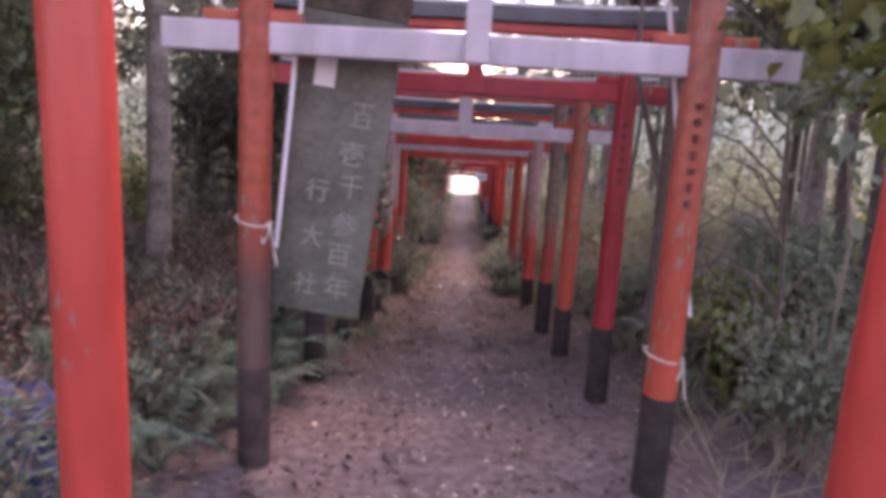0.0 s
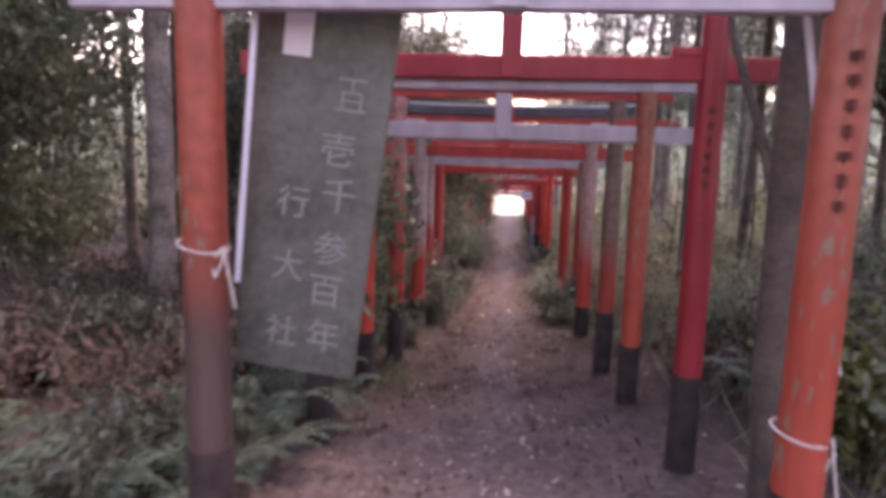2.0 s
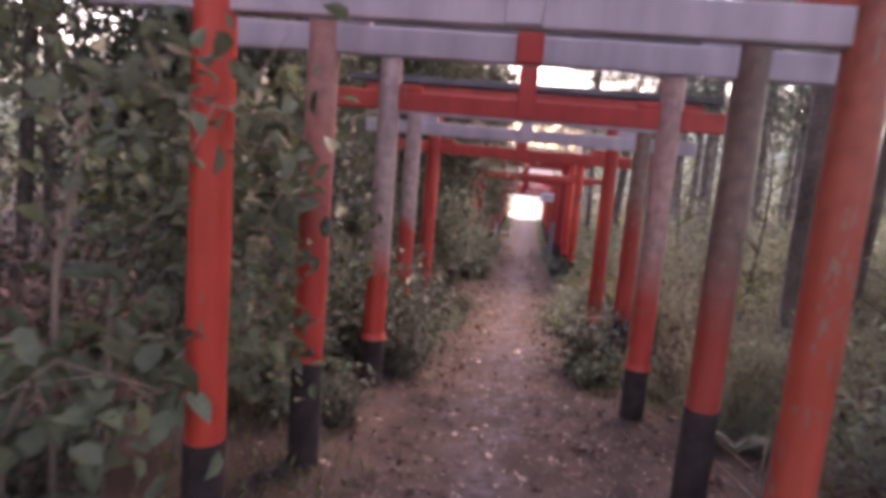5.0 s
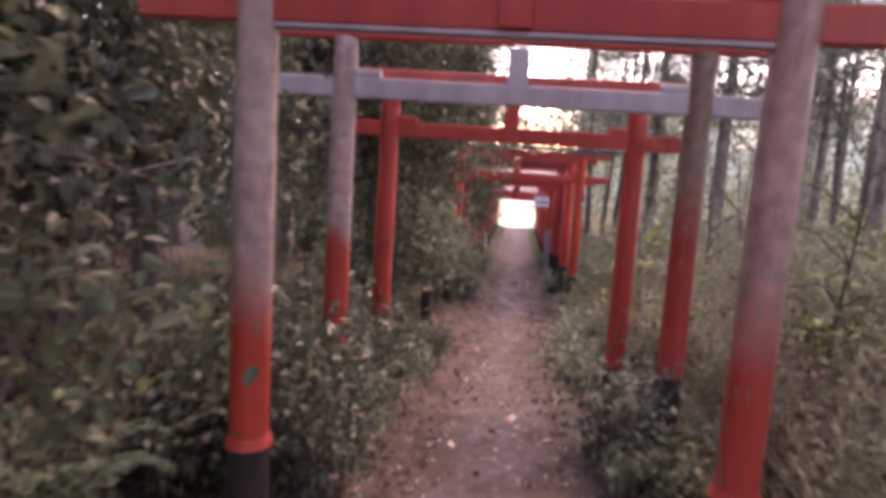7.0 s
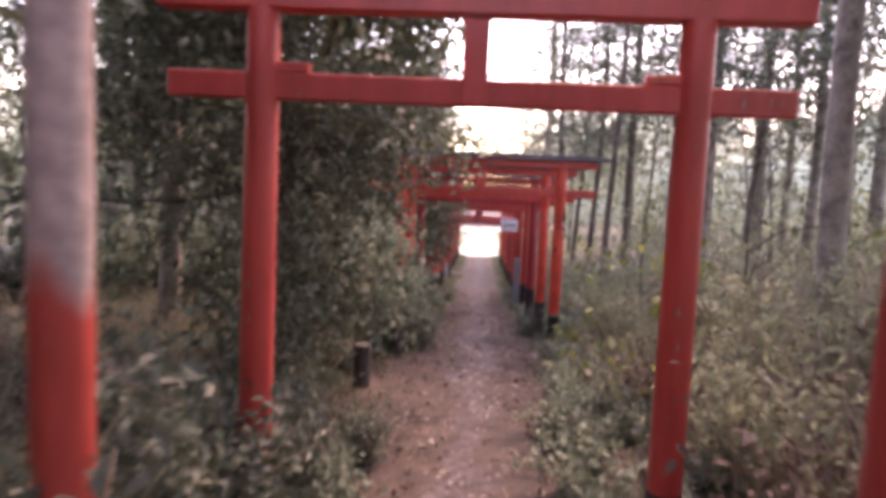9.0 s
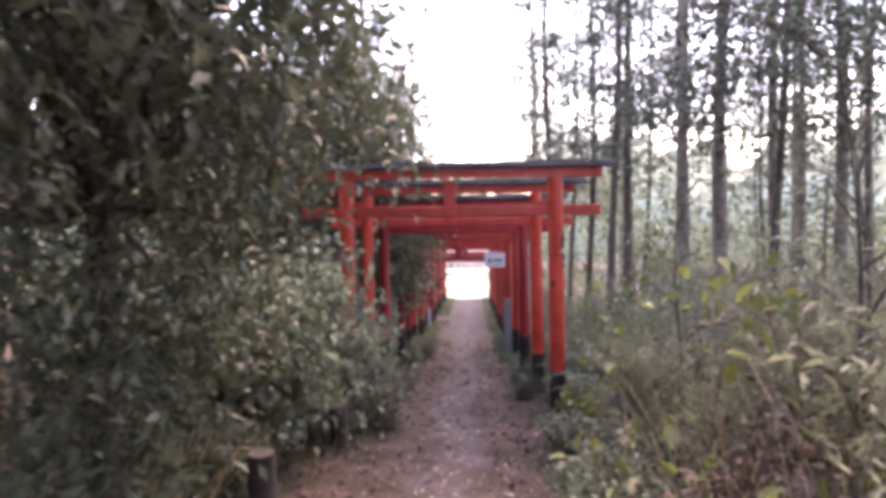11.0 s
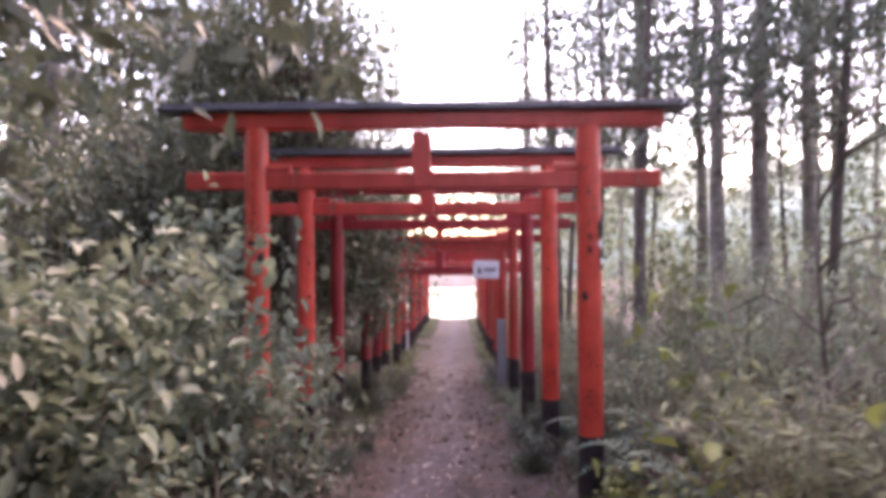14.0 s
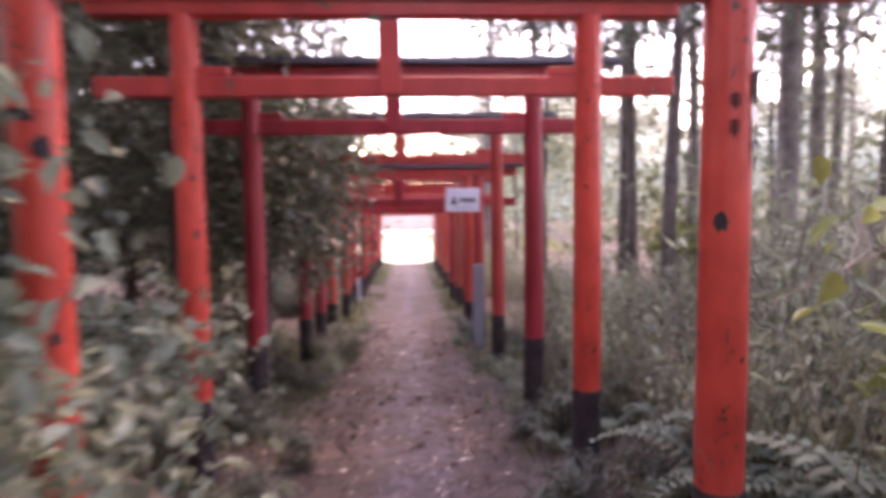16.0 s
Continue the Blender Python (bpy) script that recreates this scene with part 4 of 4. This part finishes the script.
for _ in range(150):
    side = -1 if R.random() < 0.62 else 1
    y = R.uniform(1.5, 24)
    if side < 0:
        x = -R.uniform(1.55, 5.5)
        i = R.choice((0, 0, 1, 2, 2, 4, 4) if y > 11.5 else (2, 2, 2, 4))
        s = R.uniform(0.7, 1.15)
        if 11.5 < y < 15.6:
            i, s, x = R.choice((4, 4, 2)), s * 0.7, min(x, -1.7)
        if 15.6 <= y < 19:
            i, s = R.choice((0, 1, 1, 0)), R.uniform(0.85, 1.15)
    else:
        x = R.uniform(1.75, 6.0)
        i = R.choice((2, 5, 6, 3) if y < 12 else (6, 2, 4, 5))
        s = R.uniform(0.6, 1.1)
    place(shrubs[i], x, y, R.uniform(0, 360), s)
for _ in range(120):
    y = R.uniform(6.5, 24)
    place(shrubs[R.choice((5, 6, 5, 6, 4))], R.uniform(1.55, 3.0) if R.random() < 0.6 else R.uniform(2.5, 7.5), y, R.uniform(0, 360), R.uniform(0.7, 1.15))
for _ in range(62):
    side = R.choice((-1, 1))
    place(shrubs[R.choice((0, 2, 3, 4, 6))], side * R.uniform(5, 11), R.uniform(1, 30), R.uniform(0, 360), R.uniform(1.0, 1.9))
for _ in range(32):
    place(shrubs[R.choice((5, 6, 5))], R.uniform(2.3, 5.2), R.uniform(11.5, 21.5), R.uniform(0, 360), R.uniform(1.25, 1.7))
for _ in range(60):
    place(shrubs[R.choice((2, 2, 2, 4))], -R.uniform(1.7, 5), R.uniform(1, 11), R.uniform(0, 360), R.uniform(0.6, 1.0))
for _ in range(150):
    y = R.uniform(9.3, 26)
    x = -R.uniform(0.62, 1.5) if R.random() < 0.6 or y < 9.5 else R.uniform(0.68, 1.5)
    if 13.8 < y < 17.0 and -1.3 < x < 0:
        x = 1.2 - 0.3 * (x + 1.3)
    place(shrubs[R.choice((7, 7, 7, 2))], x, y, R.uniform(0, 360), R.uniform(0.45, 1.0) * (0.6 if y > 18 else 1.0))
for _ in range(70):
    side = R.choice((-1, 1))
    place(shrubs[R.choice((2, 2, 7, 6) if side < 0 else (5, 6, 2))], side * R.uniform(1.3, 3.2), R.uniform(20, 38), R.uniform(0, 360), R.uniform(0.7, 1.2))
for x, y, s in ((-1.2, 9.75, 1.05), (-1.1, 10.25, 0.95), (-1.15, 11.0, 1.0), (-1.35, 11.6, 1.0), (-0.95, 8.1, 0.5), (-1.25, 13.2, 0.6), (-1.35, 10.35, 1.15), (-1.05, 10.05, 1.1), (-1.25, 9.85, 1.15), (-1.2, 11.8, 1.0), (-1.2, 9.5, 1.0), (-1.55, 9.2, 1.1), (-1.3, 12.2, 0.9), (1.25, 11.4, 0.5), (1.3, 13.0, 0.6), (1.2, 14.2, 0.55), (1.15, 15.2, 0.5), (1.25, 16.2, 0.6)):
    place(shrubs[2], x, y, R.uniform(0, 360), s)
for x, y, i, s in ((-1.5, 16.2, 0, 1.15), (-1.45, 17.3, 1, 1.1), (-1.7, 16.8, 1, 1.15), (-1.4, 17.8, 0, 1.0), (-1.5, 18.7, 1, 0.85), (-2.1, 16.0, 0, 1.15), (-1.35, 10.0, 2, 0.8), (-1.2, 10.9, 2, 0.9), (-1.45, 9.6, 0, 0.75),
                   (-1.35, 11.6, 0, 0.7), (-1.2, 12.9, 2, 0.7), (1.35, 16.9, 3, 0.45), (1.2, 17.5, 3, 0.35), (1.5, 12.6, 2, 0.6)):
    place(shrubs[i], x, y, R.uniform(0, 360), s)
for _ in range(110):
    side = -1 if R.random() < 0.6 else 1
    y = R.uniform(1.5, 22)
    x = side * R.uniform(1.35, 3.6)
    place(ferns[R.randrange(2)], x, y, R.uniform(0, 360), R.uniform(0.5, 1.1))
for x, y, s in ((-1.3, 4.6, 0.9), (-1.2, 5.6, 0.8), (-1.5, 3.4, 1.0), (-1.6, 2.6, 1.1), (1.55, 18.0, 0.9), (1.7, 17.3, 1.0), (2.1, 17.0, 1.1), (1.6, 19.3, 0.9), (1.35, 20.2, 0.7), (0.95, 19.9, 0.4), (1.8, 20.6, 0.9), (1.75, 17.6, 1.3), (2.2, 18.1, 1.4), (2.0, 18.8, 1.3), (2.7, 17.7, 1.4), (1.6, 18.6, 1.1), (2.5, 19.4, 1.3), (1.55, 16.4, 1.0), (-1.4, 5.2, 1.0), (-1.9, 4.4, 1.1), (-1.7, 5.9, 1.0), (-2.2, 3.6, 1.2)):
    place(ferns[R.randrange(2)], x, y, R.uniform(0, 360), s)

for x, y, i, s in ((2.3, 4.2, 0, 0.9), (2.9, 5.2, 1, 1.0), (3.6, 4.4, 0, 1.1), (2.4, 6.2, 3, 0.8), (3.3, 6.8, 1, 1.1), (4.3, 5.6, 3, 1.0), (2.1, 7.4, 0, 0.8), (3.9, 7.6, 0, 1.1), (4.8, 4.6, 1, 1.2)):
    place(shrubs[i], x, y, 37 * y, s)
# dry grass and stalks
def grass(name, label, n, xr, yr, hr, material, seed, wid=0.012, lean=0.35):
    rng = np.random.default_rng(seed)
    x = rng.uniform(*xr, n)
    y = rng.uniform(*yr, n)
    keep = np.array([noise.noise((a * 1.7, b * 1.3, seed)) + rng.uniform(-0.35, 0.35) > (-0.15 if abs(a) > 1.4 else 0.9 - 0.95 * abs(a)) for a, b in zip(x, y)])
    x, y = x[keep], y[keep]
    n = len(x)
    z = np.array([ground_z(a, b) for a, b in zip(x, y)])
    h = rng.uniform(*hr, n)
    d = unit(np.stack([rng.normal(size=n) * lean, rng.normal(size=n) * lean, np.ones(n)], 1))
    s = unit(np.cross(d, rng.normal(size=(n, 3))))
    me = leaf_mesh(name, np.stack([x, y, z], 1), d, s, h, np.full(n, wid) * rng.uniform(0.6, 1.6, n), material, 0.2)
    return tagged(new(name, me), label, "grass", kind="stuff")


grass("dry_grass", "tall pale dry grass and stalks beside the path", 24000, (1.45, 7.5), (8.5, 26), (0.3, 1.05), DRY, 61, 0.010, 0.55)
grass("dry_grass", "tangled dry stalks among the shrubs", 9000, (-4.5, -1.4), (10, 20), (0.3, 0.85), DRY, 62, 0.012, 0.7)
grass("dry_grass", "sparse dry grass under the trees", 4500, (1.5, 8), (1, 9), (0.25, 0.7), DRY, 63, 0.010, 0.8)
grass("green_grass", "low green grass at the path edge", 12000, (0.62, 1.5), (9, 42), (0.04, 0.15), GRASS, 64, 0.012, 0.5)
grass("green_grass", "low green grass at the path edge", 14000, (-1.6, -0.6), (6, 42), (0.04, 0.15), GRASS, 65, 0.012, 0.5)
grass("green_grass", "grass verge along the far path", 9000, (-1.3, -0.5), (20, 42), (0.04, 0.17), GRASS, 67, 0.014, 0.7)
grass("green_grass", "grass verge along the far path", 7000, (0.6, 1.3), (21, 42), (0.04, 0.17), GRASS, 68, 0.014, 0.7)
grass("meadow_grass", "bright open grass beyond the last gate", 9000, (-8, 8), (41, 60), (0.1, 0.4), BRIGHT, 66, 0.03, 0.5)

# fallen leaves
rg = np.random.default_rng(71)
n = 6000
fx = np.concatenate([rg.normal(0.1, 0.55, n // 2), rg.uniform(-3.5, 3.5, n - n // 2)])
fy = rg.uniform(0.8, 27, n)
fz = np.array([ground_z(a, b) for a, b in zip(fx, fy)]) + 0.006
fd = unit(np.stack([rg.normal(size=n), rg.normal(size=n), rg.normal(size=n) * 0.15], 1))
fs = unit(np.cross(np.tile([0, 0, 1.0], (n, 1)) + rg.normal(size=(n, 3)) * 0.2, fd))
fl = rg.uniform(0.012, 0.055, n) * np.where(rg.uniform(0, 1, n) < 0.2, 1.5, 0.8)
tagged(new("fallen_leaves", leaf_mesh("fallen_leaves", np.stack([fx, fy, fz], 1), fd, fs, fl, fl * 0.6, LITTER, 0.1)), "pale fallen leaves scattered over the soil", "leaves", kind="stuff")

n = 52000
fx = np.concatenate([rg.uniform(-4.0, 4.0, 18000), rg.uniform(-1.4, 1.4, n - 18000)])
fy = rg.uniform(0.3, 27, n)
fz = np.array([ground_z(a, b) for a, b in zip(fx, fy)]) + rg.uniform(0.003, 0.012, n)
fd = unit(np.stack([rg.normal(size=n), rg.normal(size=n), rg.normal(size=n) * 0.32], 1))
fs = unit(np.cross(np.tile([0, 0, 1.0], (n, 1)) + rg.normal(size=(n, 3)) * 0.4, fd))
fl = rg.uniform(0.018, 0.07, n)
drift = np.array([noise.noise((a * 2.2, b * 2.2, 4.0)) for a, b in zip(fx, fy)])
keepn = (np.abs(fx - 0.05) > 0.24 + 0.35 * drift) & (drift > -0.28) & ((fy > 6.5) | (rg.uniform(0, 1, n) < 0.3)) | (rg.uniform(0, 1, n) < 0.14)
tagged(new("leaf_litter", leaf_mesh("leaf_litter", np.stack([fx, fy, fz], 1)[keepn], fd[keepn], fs[keepn], fl[keepn], fl[keepn] * 0.6, BROWNLEAF, 0.15)), "dead brown leaf litter lying on the soil", "leaves", kind="stuff")

# woods in the distance, open where the path comes out
rg = np.random.default_rng(81)
cs = []
for _ in range(2600):
    a = rg.uniform(0, 2 * math.pi)
    r = rg.uniform(11, 40)
    x, y = math.cos(a) * r * 0.9, 16 + math.sin(a) * r * 1.2
    if abs(x) < (8.0 if y < 22 else 4.6) and -3 < y < 43 or (abs(x) < 2.6 and y > 38):
        continue
    cs.append((x, y, ground_z(x, y) + rg.uniform(0.1, 1.0) * rg.choice([1.5, 2.2, 3.2, 5.0, 8.0, 11.0])))
pos = clumps(rg, cs, 42, 0.85)
tagged(new("far_woods", random_leaves("far_woods", pos, 0.27, 0.5, FARLEAF, rg)), "undergrowth and young woods in the distance, green paled for haze", "woods", kind="stuff")

cs = []
for _ in range(700):
    a, r = rg.uniform(0, 2 * math.pi), rg.uniform(40, 50)
    x, y = math.cos(a) * r * 0.8, 16 + math.sin(a) * r
    if abs(x) < 3.2 and y > 38:
        continue
    cs.append((x, y, ground_z(x, y) + rg.uniform(0.2, 4.5)))
tagged(new("far_woods", random_leaves("far_woods", clumps(rg, cs, 26, 0.9), 0.42, 0.55, FARLEAF, rg)), "wood edge in the distance, green paled for haze", "woods", kind="stuff")

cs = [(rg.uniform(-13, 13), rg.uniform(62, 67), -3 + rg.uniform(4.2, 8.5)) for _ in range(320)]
tagged(new("far_woods", random_leaves("far_woods", clumps(rg, cs, 26, 0.8), 0.42, 0.55, FARLEAF, rg)), "tree crowns beyond the last gate, green paled for haze", "woods", kind="stuff")

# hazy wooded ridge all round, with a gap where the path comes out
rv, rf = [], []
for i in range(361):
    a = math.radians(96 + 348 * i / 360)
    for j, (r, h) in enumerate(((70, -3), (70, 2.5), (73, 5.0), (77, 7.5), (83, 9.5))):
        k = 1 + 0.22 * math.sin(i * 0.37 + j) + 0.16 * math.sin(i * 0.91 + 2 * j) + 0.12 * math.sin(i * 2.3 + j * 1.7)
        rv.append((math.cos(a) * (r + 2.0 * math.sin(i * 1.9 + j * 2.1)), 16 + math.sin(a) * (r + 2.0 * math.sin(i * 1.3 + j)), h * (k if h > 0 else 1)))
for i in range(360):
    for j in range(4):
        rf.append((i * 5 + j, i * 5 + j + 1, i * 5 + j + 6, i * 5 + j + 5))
tagged(new("backdrop", mesh("backdrop", rv, rf, RIDGE, True)), "wooded ridge in the distance, haze put into its pale green", "backdrop", kind="structure")

# sheet added beyond the last gate, its pale colour stands in for glare
yv, yf = [], []
for j in range(9):
    for i in range(13):
        x, y = -2.7 + i * 0.45, 41.8 + j * 3.0
        yv.append((x, y, ground_z(x, y) + 0.05))
for j in range(8):
    for i in range(12):
        a = j * 13 + i
        yf.append((a, a + 1, a + 14, a + 13))
tagged(new("pavement", mesh("pavement", yv, yf, EXIT_GLARE, True)), "added pale ground sheet standing in for the glare beyond the last gate", "pavement", kind="structure")


# leafy branches and pale twigs close beside the path
def sprig(name, x, y, z, ln, heading, n, leaf, material, seed, label, droop=0.1):
    rng = np.random.default_rng(seed)
    t = new(name)
    g = ground_z(x, y)
    t.matrix_world = pose(x, y, g)
    tagged(t, label, "branch", "undergrowth beside the path")
    w = radians(heading)
    bm = bmesh.new()
    p = [Vector((0, 0, -0.05)), Vector((0.03, 0.02, (z - g) * 0.6)), Vector((math.cos(w) * ln * 0.3, math.sin(w) * ln * 0.3, z - g)), Vector((math.cos(w) * ln, math.sin(w) * ln, z - g - droop))]
    bend(bm, p, 0.014, 0.004, 6)
    cs = [p[2].lerp(p[3], s) for s in np.linspace(0, 1, 9)] + [p[1].lerp(p[2], s) for s in np.linspace(0.4, 1, 4)]
    part("branch", bm, TWIG, t)
    bm = bmesh.new()
    for q in cs:
        e = q + Vector(rng.normal(size=3) * 0.16)
        bend(bm, [q, e], 0.004, 0.002, 4)
    tagged(part("twig_spray", bm, TWIG, t), kind="stuff")
    pos = clumps(rng, [tuple(q) for q in cs], n, 0.15)
    part_mesh("foliage", random_leaves("foliage", pos, leaf, 0.6, material, rng, -0.25, mix=0.6, oval=True), t)


L_BR = "leafy yellow-green branch reaching over the undergrowth"
sprig("leafy_branch", 2.05, 3.0, 2.75, 0.7, 150, 12, 0.13, BRIGHT, 91, L_BR)
sprig("leafy_branch", 2.2, 2.5, 2.45, 0.6, 120, 12, 0.12, BRIGHT, 92, L_BR)
sprig("leafy_branch", 2.5, 3.6, 3.1, 0.9, 170, 12, 0.13, BRIGHT, 93, L_BR)
sprig("leafy_branch", 2.6, 4.6, 2.5, 0.8, 200, 10, 0.13, SHRUB, 94, "leafy branch reaching over the undergrowth")
sprig("leafy_branch", -1.75, 6.9, 1.6, 0.75, 20, 12, 0.10, MIDGREEN, 95, "leafy branch hanging in front of the pillars")
sprig("leafy_branch", -1.6, 7.3, 1.35, 0.6, -10, 10, 0.11, MIDGREEN, 96, "leafy branch hanging in front of the pillars")
sprig("leafy_branch", -1.7, 6.2, 0.75, 0.6, 10, 10, 0.13, MIDGREEN, 97, "low leafy branch beside a gate pillar")
sprig("leafy_branch", -1.6, 17.2, 0.35, 0.75, -25, 20, 0.085, SHRUB, 98, "broad-leaved branch leaning over the path edge")
sprig("leafy_branch", -1.75, 16.6, 0.15, 0.8, 0, 20, 0.085, SHRUB, 99, "broad-leaved branch leaning over the path edge")
sprig("leafy_branch", -1.7, 17.9, 0.55, 0.7, -15, 20, 0.085, SHRUB, 100, "broad-leaved branch leaning over the path edge")
sprig("leafy_branch", -2.1, 15.9, 0.35, 0.9, 10, 20, 0.085, SHRUB, 101, "broad-leaved branch leaning over the path edge")
for k, (x, y, z, ln, hd) in enumerate(((-1.6, 6.35, 1.75, 0.7, 0), (-1.7, 6.8, 1.25, 0.75, 10), (-1.55, 7.15, 0.7, 0.6, 0), (-1.8, 7.9, 1.7, 0.8, -15), (-1.6, 8.3, 0.8, 0.6, 5), (-1.9, 8.6, 1.3, 0.8, -10), (-1.5, 9.9, 0.45, 0.55, -20), (-1.6, 11.3, 0.3, 0.6, -15))):
    sprig("leafy_branch", x, y, z, ln, hd, 13, 0.085, MIDGREEN if k < 5 else DARKLEAF, 140 + k, "dark green leafy branch crowding a gate pillar")
for k, (x, y, z, ln, hd) in enumerate(((1.45, 14.55, -0.55, 0.35, 190), (1.35, 15.6, -0.6, 0.3, 200), (1.7, 13.6, -0.3, 0.4, 170), (2.0, 14.9, 0.35, 0.4, 180), (2.4, 15.8, 0.25, 0.45, 160), (1.55, 16.6, -0.55, 0.4, 200), (1.9, 18.2, 0.1, 0.4, 190))):
    sprig("leafy_branch", x, y, z, ln, hd, 2, 0.12, BRIGHT, 160 + k, "thin branch with a few broad yellowing leaves")
for k, (x, y, z, ln, hd) in enumerate(((-1.25, 17.3, -0.25, 0.55, 5), (-1.2, 17.55, 0.0, 0.45, -10), (-1.15, 17.75, -0.5, 0.5, 15), (-1.3, 17.0, -0.45, 0.6, 20), (-1.25, 18.35, -0.45, 0.5, 0), (-1.2, 19.0, -0.3, 0.4, -20), (-1.3, 16.7, -0.6, 0.5, 0))):
    sprig("leafy_branch", x, y, z, ln, hd, 12, 0.078, SHRUB, 120 + k, "grey-green leafy branch hanging in front of a pillar")
sprig("leafy_branch", 1.75, 17.0, -0.35, 0.5, 170, 5, 0.075, BRIGHT, 104, "yellowing leafy branch in the dry grass")


def tangle(x0, x1, y0, y1, h, n, seed, label):
    """Pale dry canes bent over one another."""
    rng = np.random.default_rng(seed)
    cx, cy = (x0 + x1) / 2, (y0 + y1) / 2
    t = new("cane_tangle")
    t.matrix_world = pose(cx, cy, ground_z(cx, cy))
    tagged(t, label, "canes", "undergrowth beside the path")
    for k in range(n):
        x, y, a = rng.uniform(x0, x1), rng.uniform(y0, y1), rng.uniform(0, 2 * math.pi)
        g = ground_z(x, y) - ground_z(cx, cy)
        le, hh = rng.uniform(0.4, 1.3), h * rng.uniform(0.4, 1.0)
        cs_ = math.cos(a) * (abs(math.cos(a)) / math.cos(a)) * (1 if cx > 0 else -1) * 0.6
        pts = [Vector((x - cx + cs_ * le * s + rng.normal() * 0.03, y - cy + math.sin(a) * le * s + rng.normal() * 0.03, g - 0.03 + hh * math.sin(min(1, s * 1.1) * 2.2))) for s in np.linspace(0, 1, 6)]
        bm = bmesh.new()
        bend(bm, pts, 0.0065, 0.003, 4)
        part("cane", bm, TWIG, t)


tangle(2.0, 3.4, 3.4, 7.2, 1.5, 36, 111, "tangle of pale bare canes and vines beside the path")
tangle(1.5, 4.2, 12.5, 17.5, 1.1, 110, 112, "tangle of pale dry canes in the tall grass")
tangle(1.6, 4.2, 8.0, 12.5, 1.0, 70, 113, "tangle of pale dry canes in the tall grass")
tangle(1.5, 3.4, 12.9, 16.6, 1.55, 90, 116, "tall arching pale canes over the dry grass")
tangle(-2.2, -1.15, 14.6, 16.8, 0.55, 45, 118, "long pale twigs trailing at the path edge")
tangle(-2.6, -1.35, 15.4, 17.6, 1.0, 40, 117, "long pale canes leaning through the shrubs")


def bare_sapling(x, y, h, seed):
    """A leafless sapling with crooked boughs."""
    rng = np.random.default_rng(seed)
    t = new("bare_sapling")
    settle(t, x, y)
    tagged(t, "leafless dark sapling with crooked thin boughs", "sapling", "woodland trees")
    stem = [Vector((0.12 * math.sin(3 * q + seed) * q * h * 0.5, 0.1 * math.cos(2.5 * q + seed) * q * h * 0.4, -0.1 + q * h)) for q in np.linspace(0, 1, 8)]
    bm = bmesh.new()
    bend(bm, stem, 0.022, 0.006, 6)
    part("trunk", bm, DARKBARK, t, shade=True)
    for k in range(9):
        b = stem[2 + k % 6]
        w, le = rng.uniform(0, 2 * math.pi), h * rng.uniform(0.2, 0.42)
        u = Vector((math.cos(w), math.sin(w), 0))
        pts = [b, b + u * le * 0.35 + Vector((0, 0, le * 0.3)), b + u * le * 0.7 + Vector((0.05, 0, le * 0.38)), b + u * le + Vector((0, 0.05, le * rng.uniform(0.0, 0.7)))]
        bm = bmesh.new()
        bend(bm, pts, 0.011, 0.003, 5)
        for q in (1, 2):
            e = pts[q] + Vector(rng.normal(size=3) * 0.12 * h * 0.5)
            bend(bm, [pts[q], (pts[q] + e) / 2 + Vector((0, 0, 0.04)), e], 0.005, 0.002, 4)
        part("bough", bm, DARKBARK, t)


for x, y, h, seed in ((2.5, 15.2, 2.7, 1), (3.3, 16.4, 3.0, 2), (2.1, 17.0, 2.2, 3), (3.9, 18.0, 3.2, 4), (4.6, 15.6, 2.8, 5), (2.6, 11.8, 2.4, 6), (3.0, 9.6, 2.6, 7), (2.1, 4.4, 2.6, 8), (2.7, 5.6, 2.9, 9)):
    bare_sapling(x, y, h, seed)
tangle(-3.2, -1.5, 12.8, 17.5, 0.8, 80, 114, "tangle of pale dry canes under the shrubs")
tangle(-3.5, -1.5, 1.8, 9.0, 0.6, 70, 115, "tangle of fallen pale canes among the ferns")
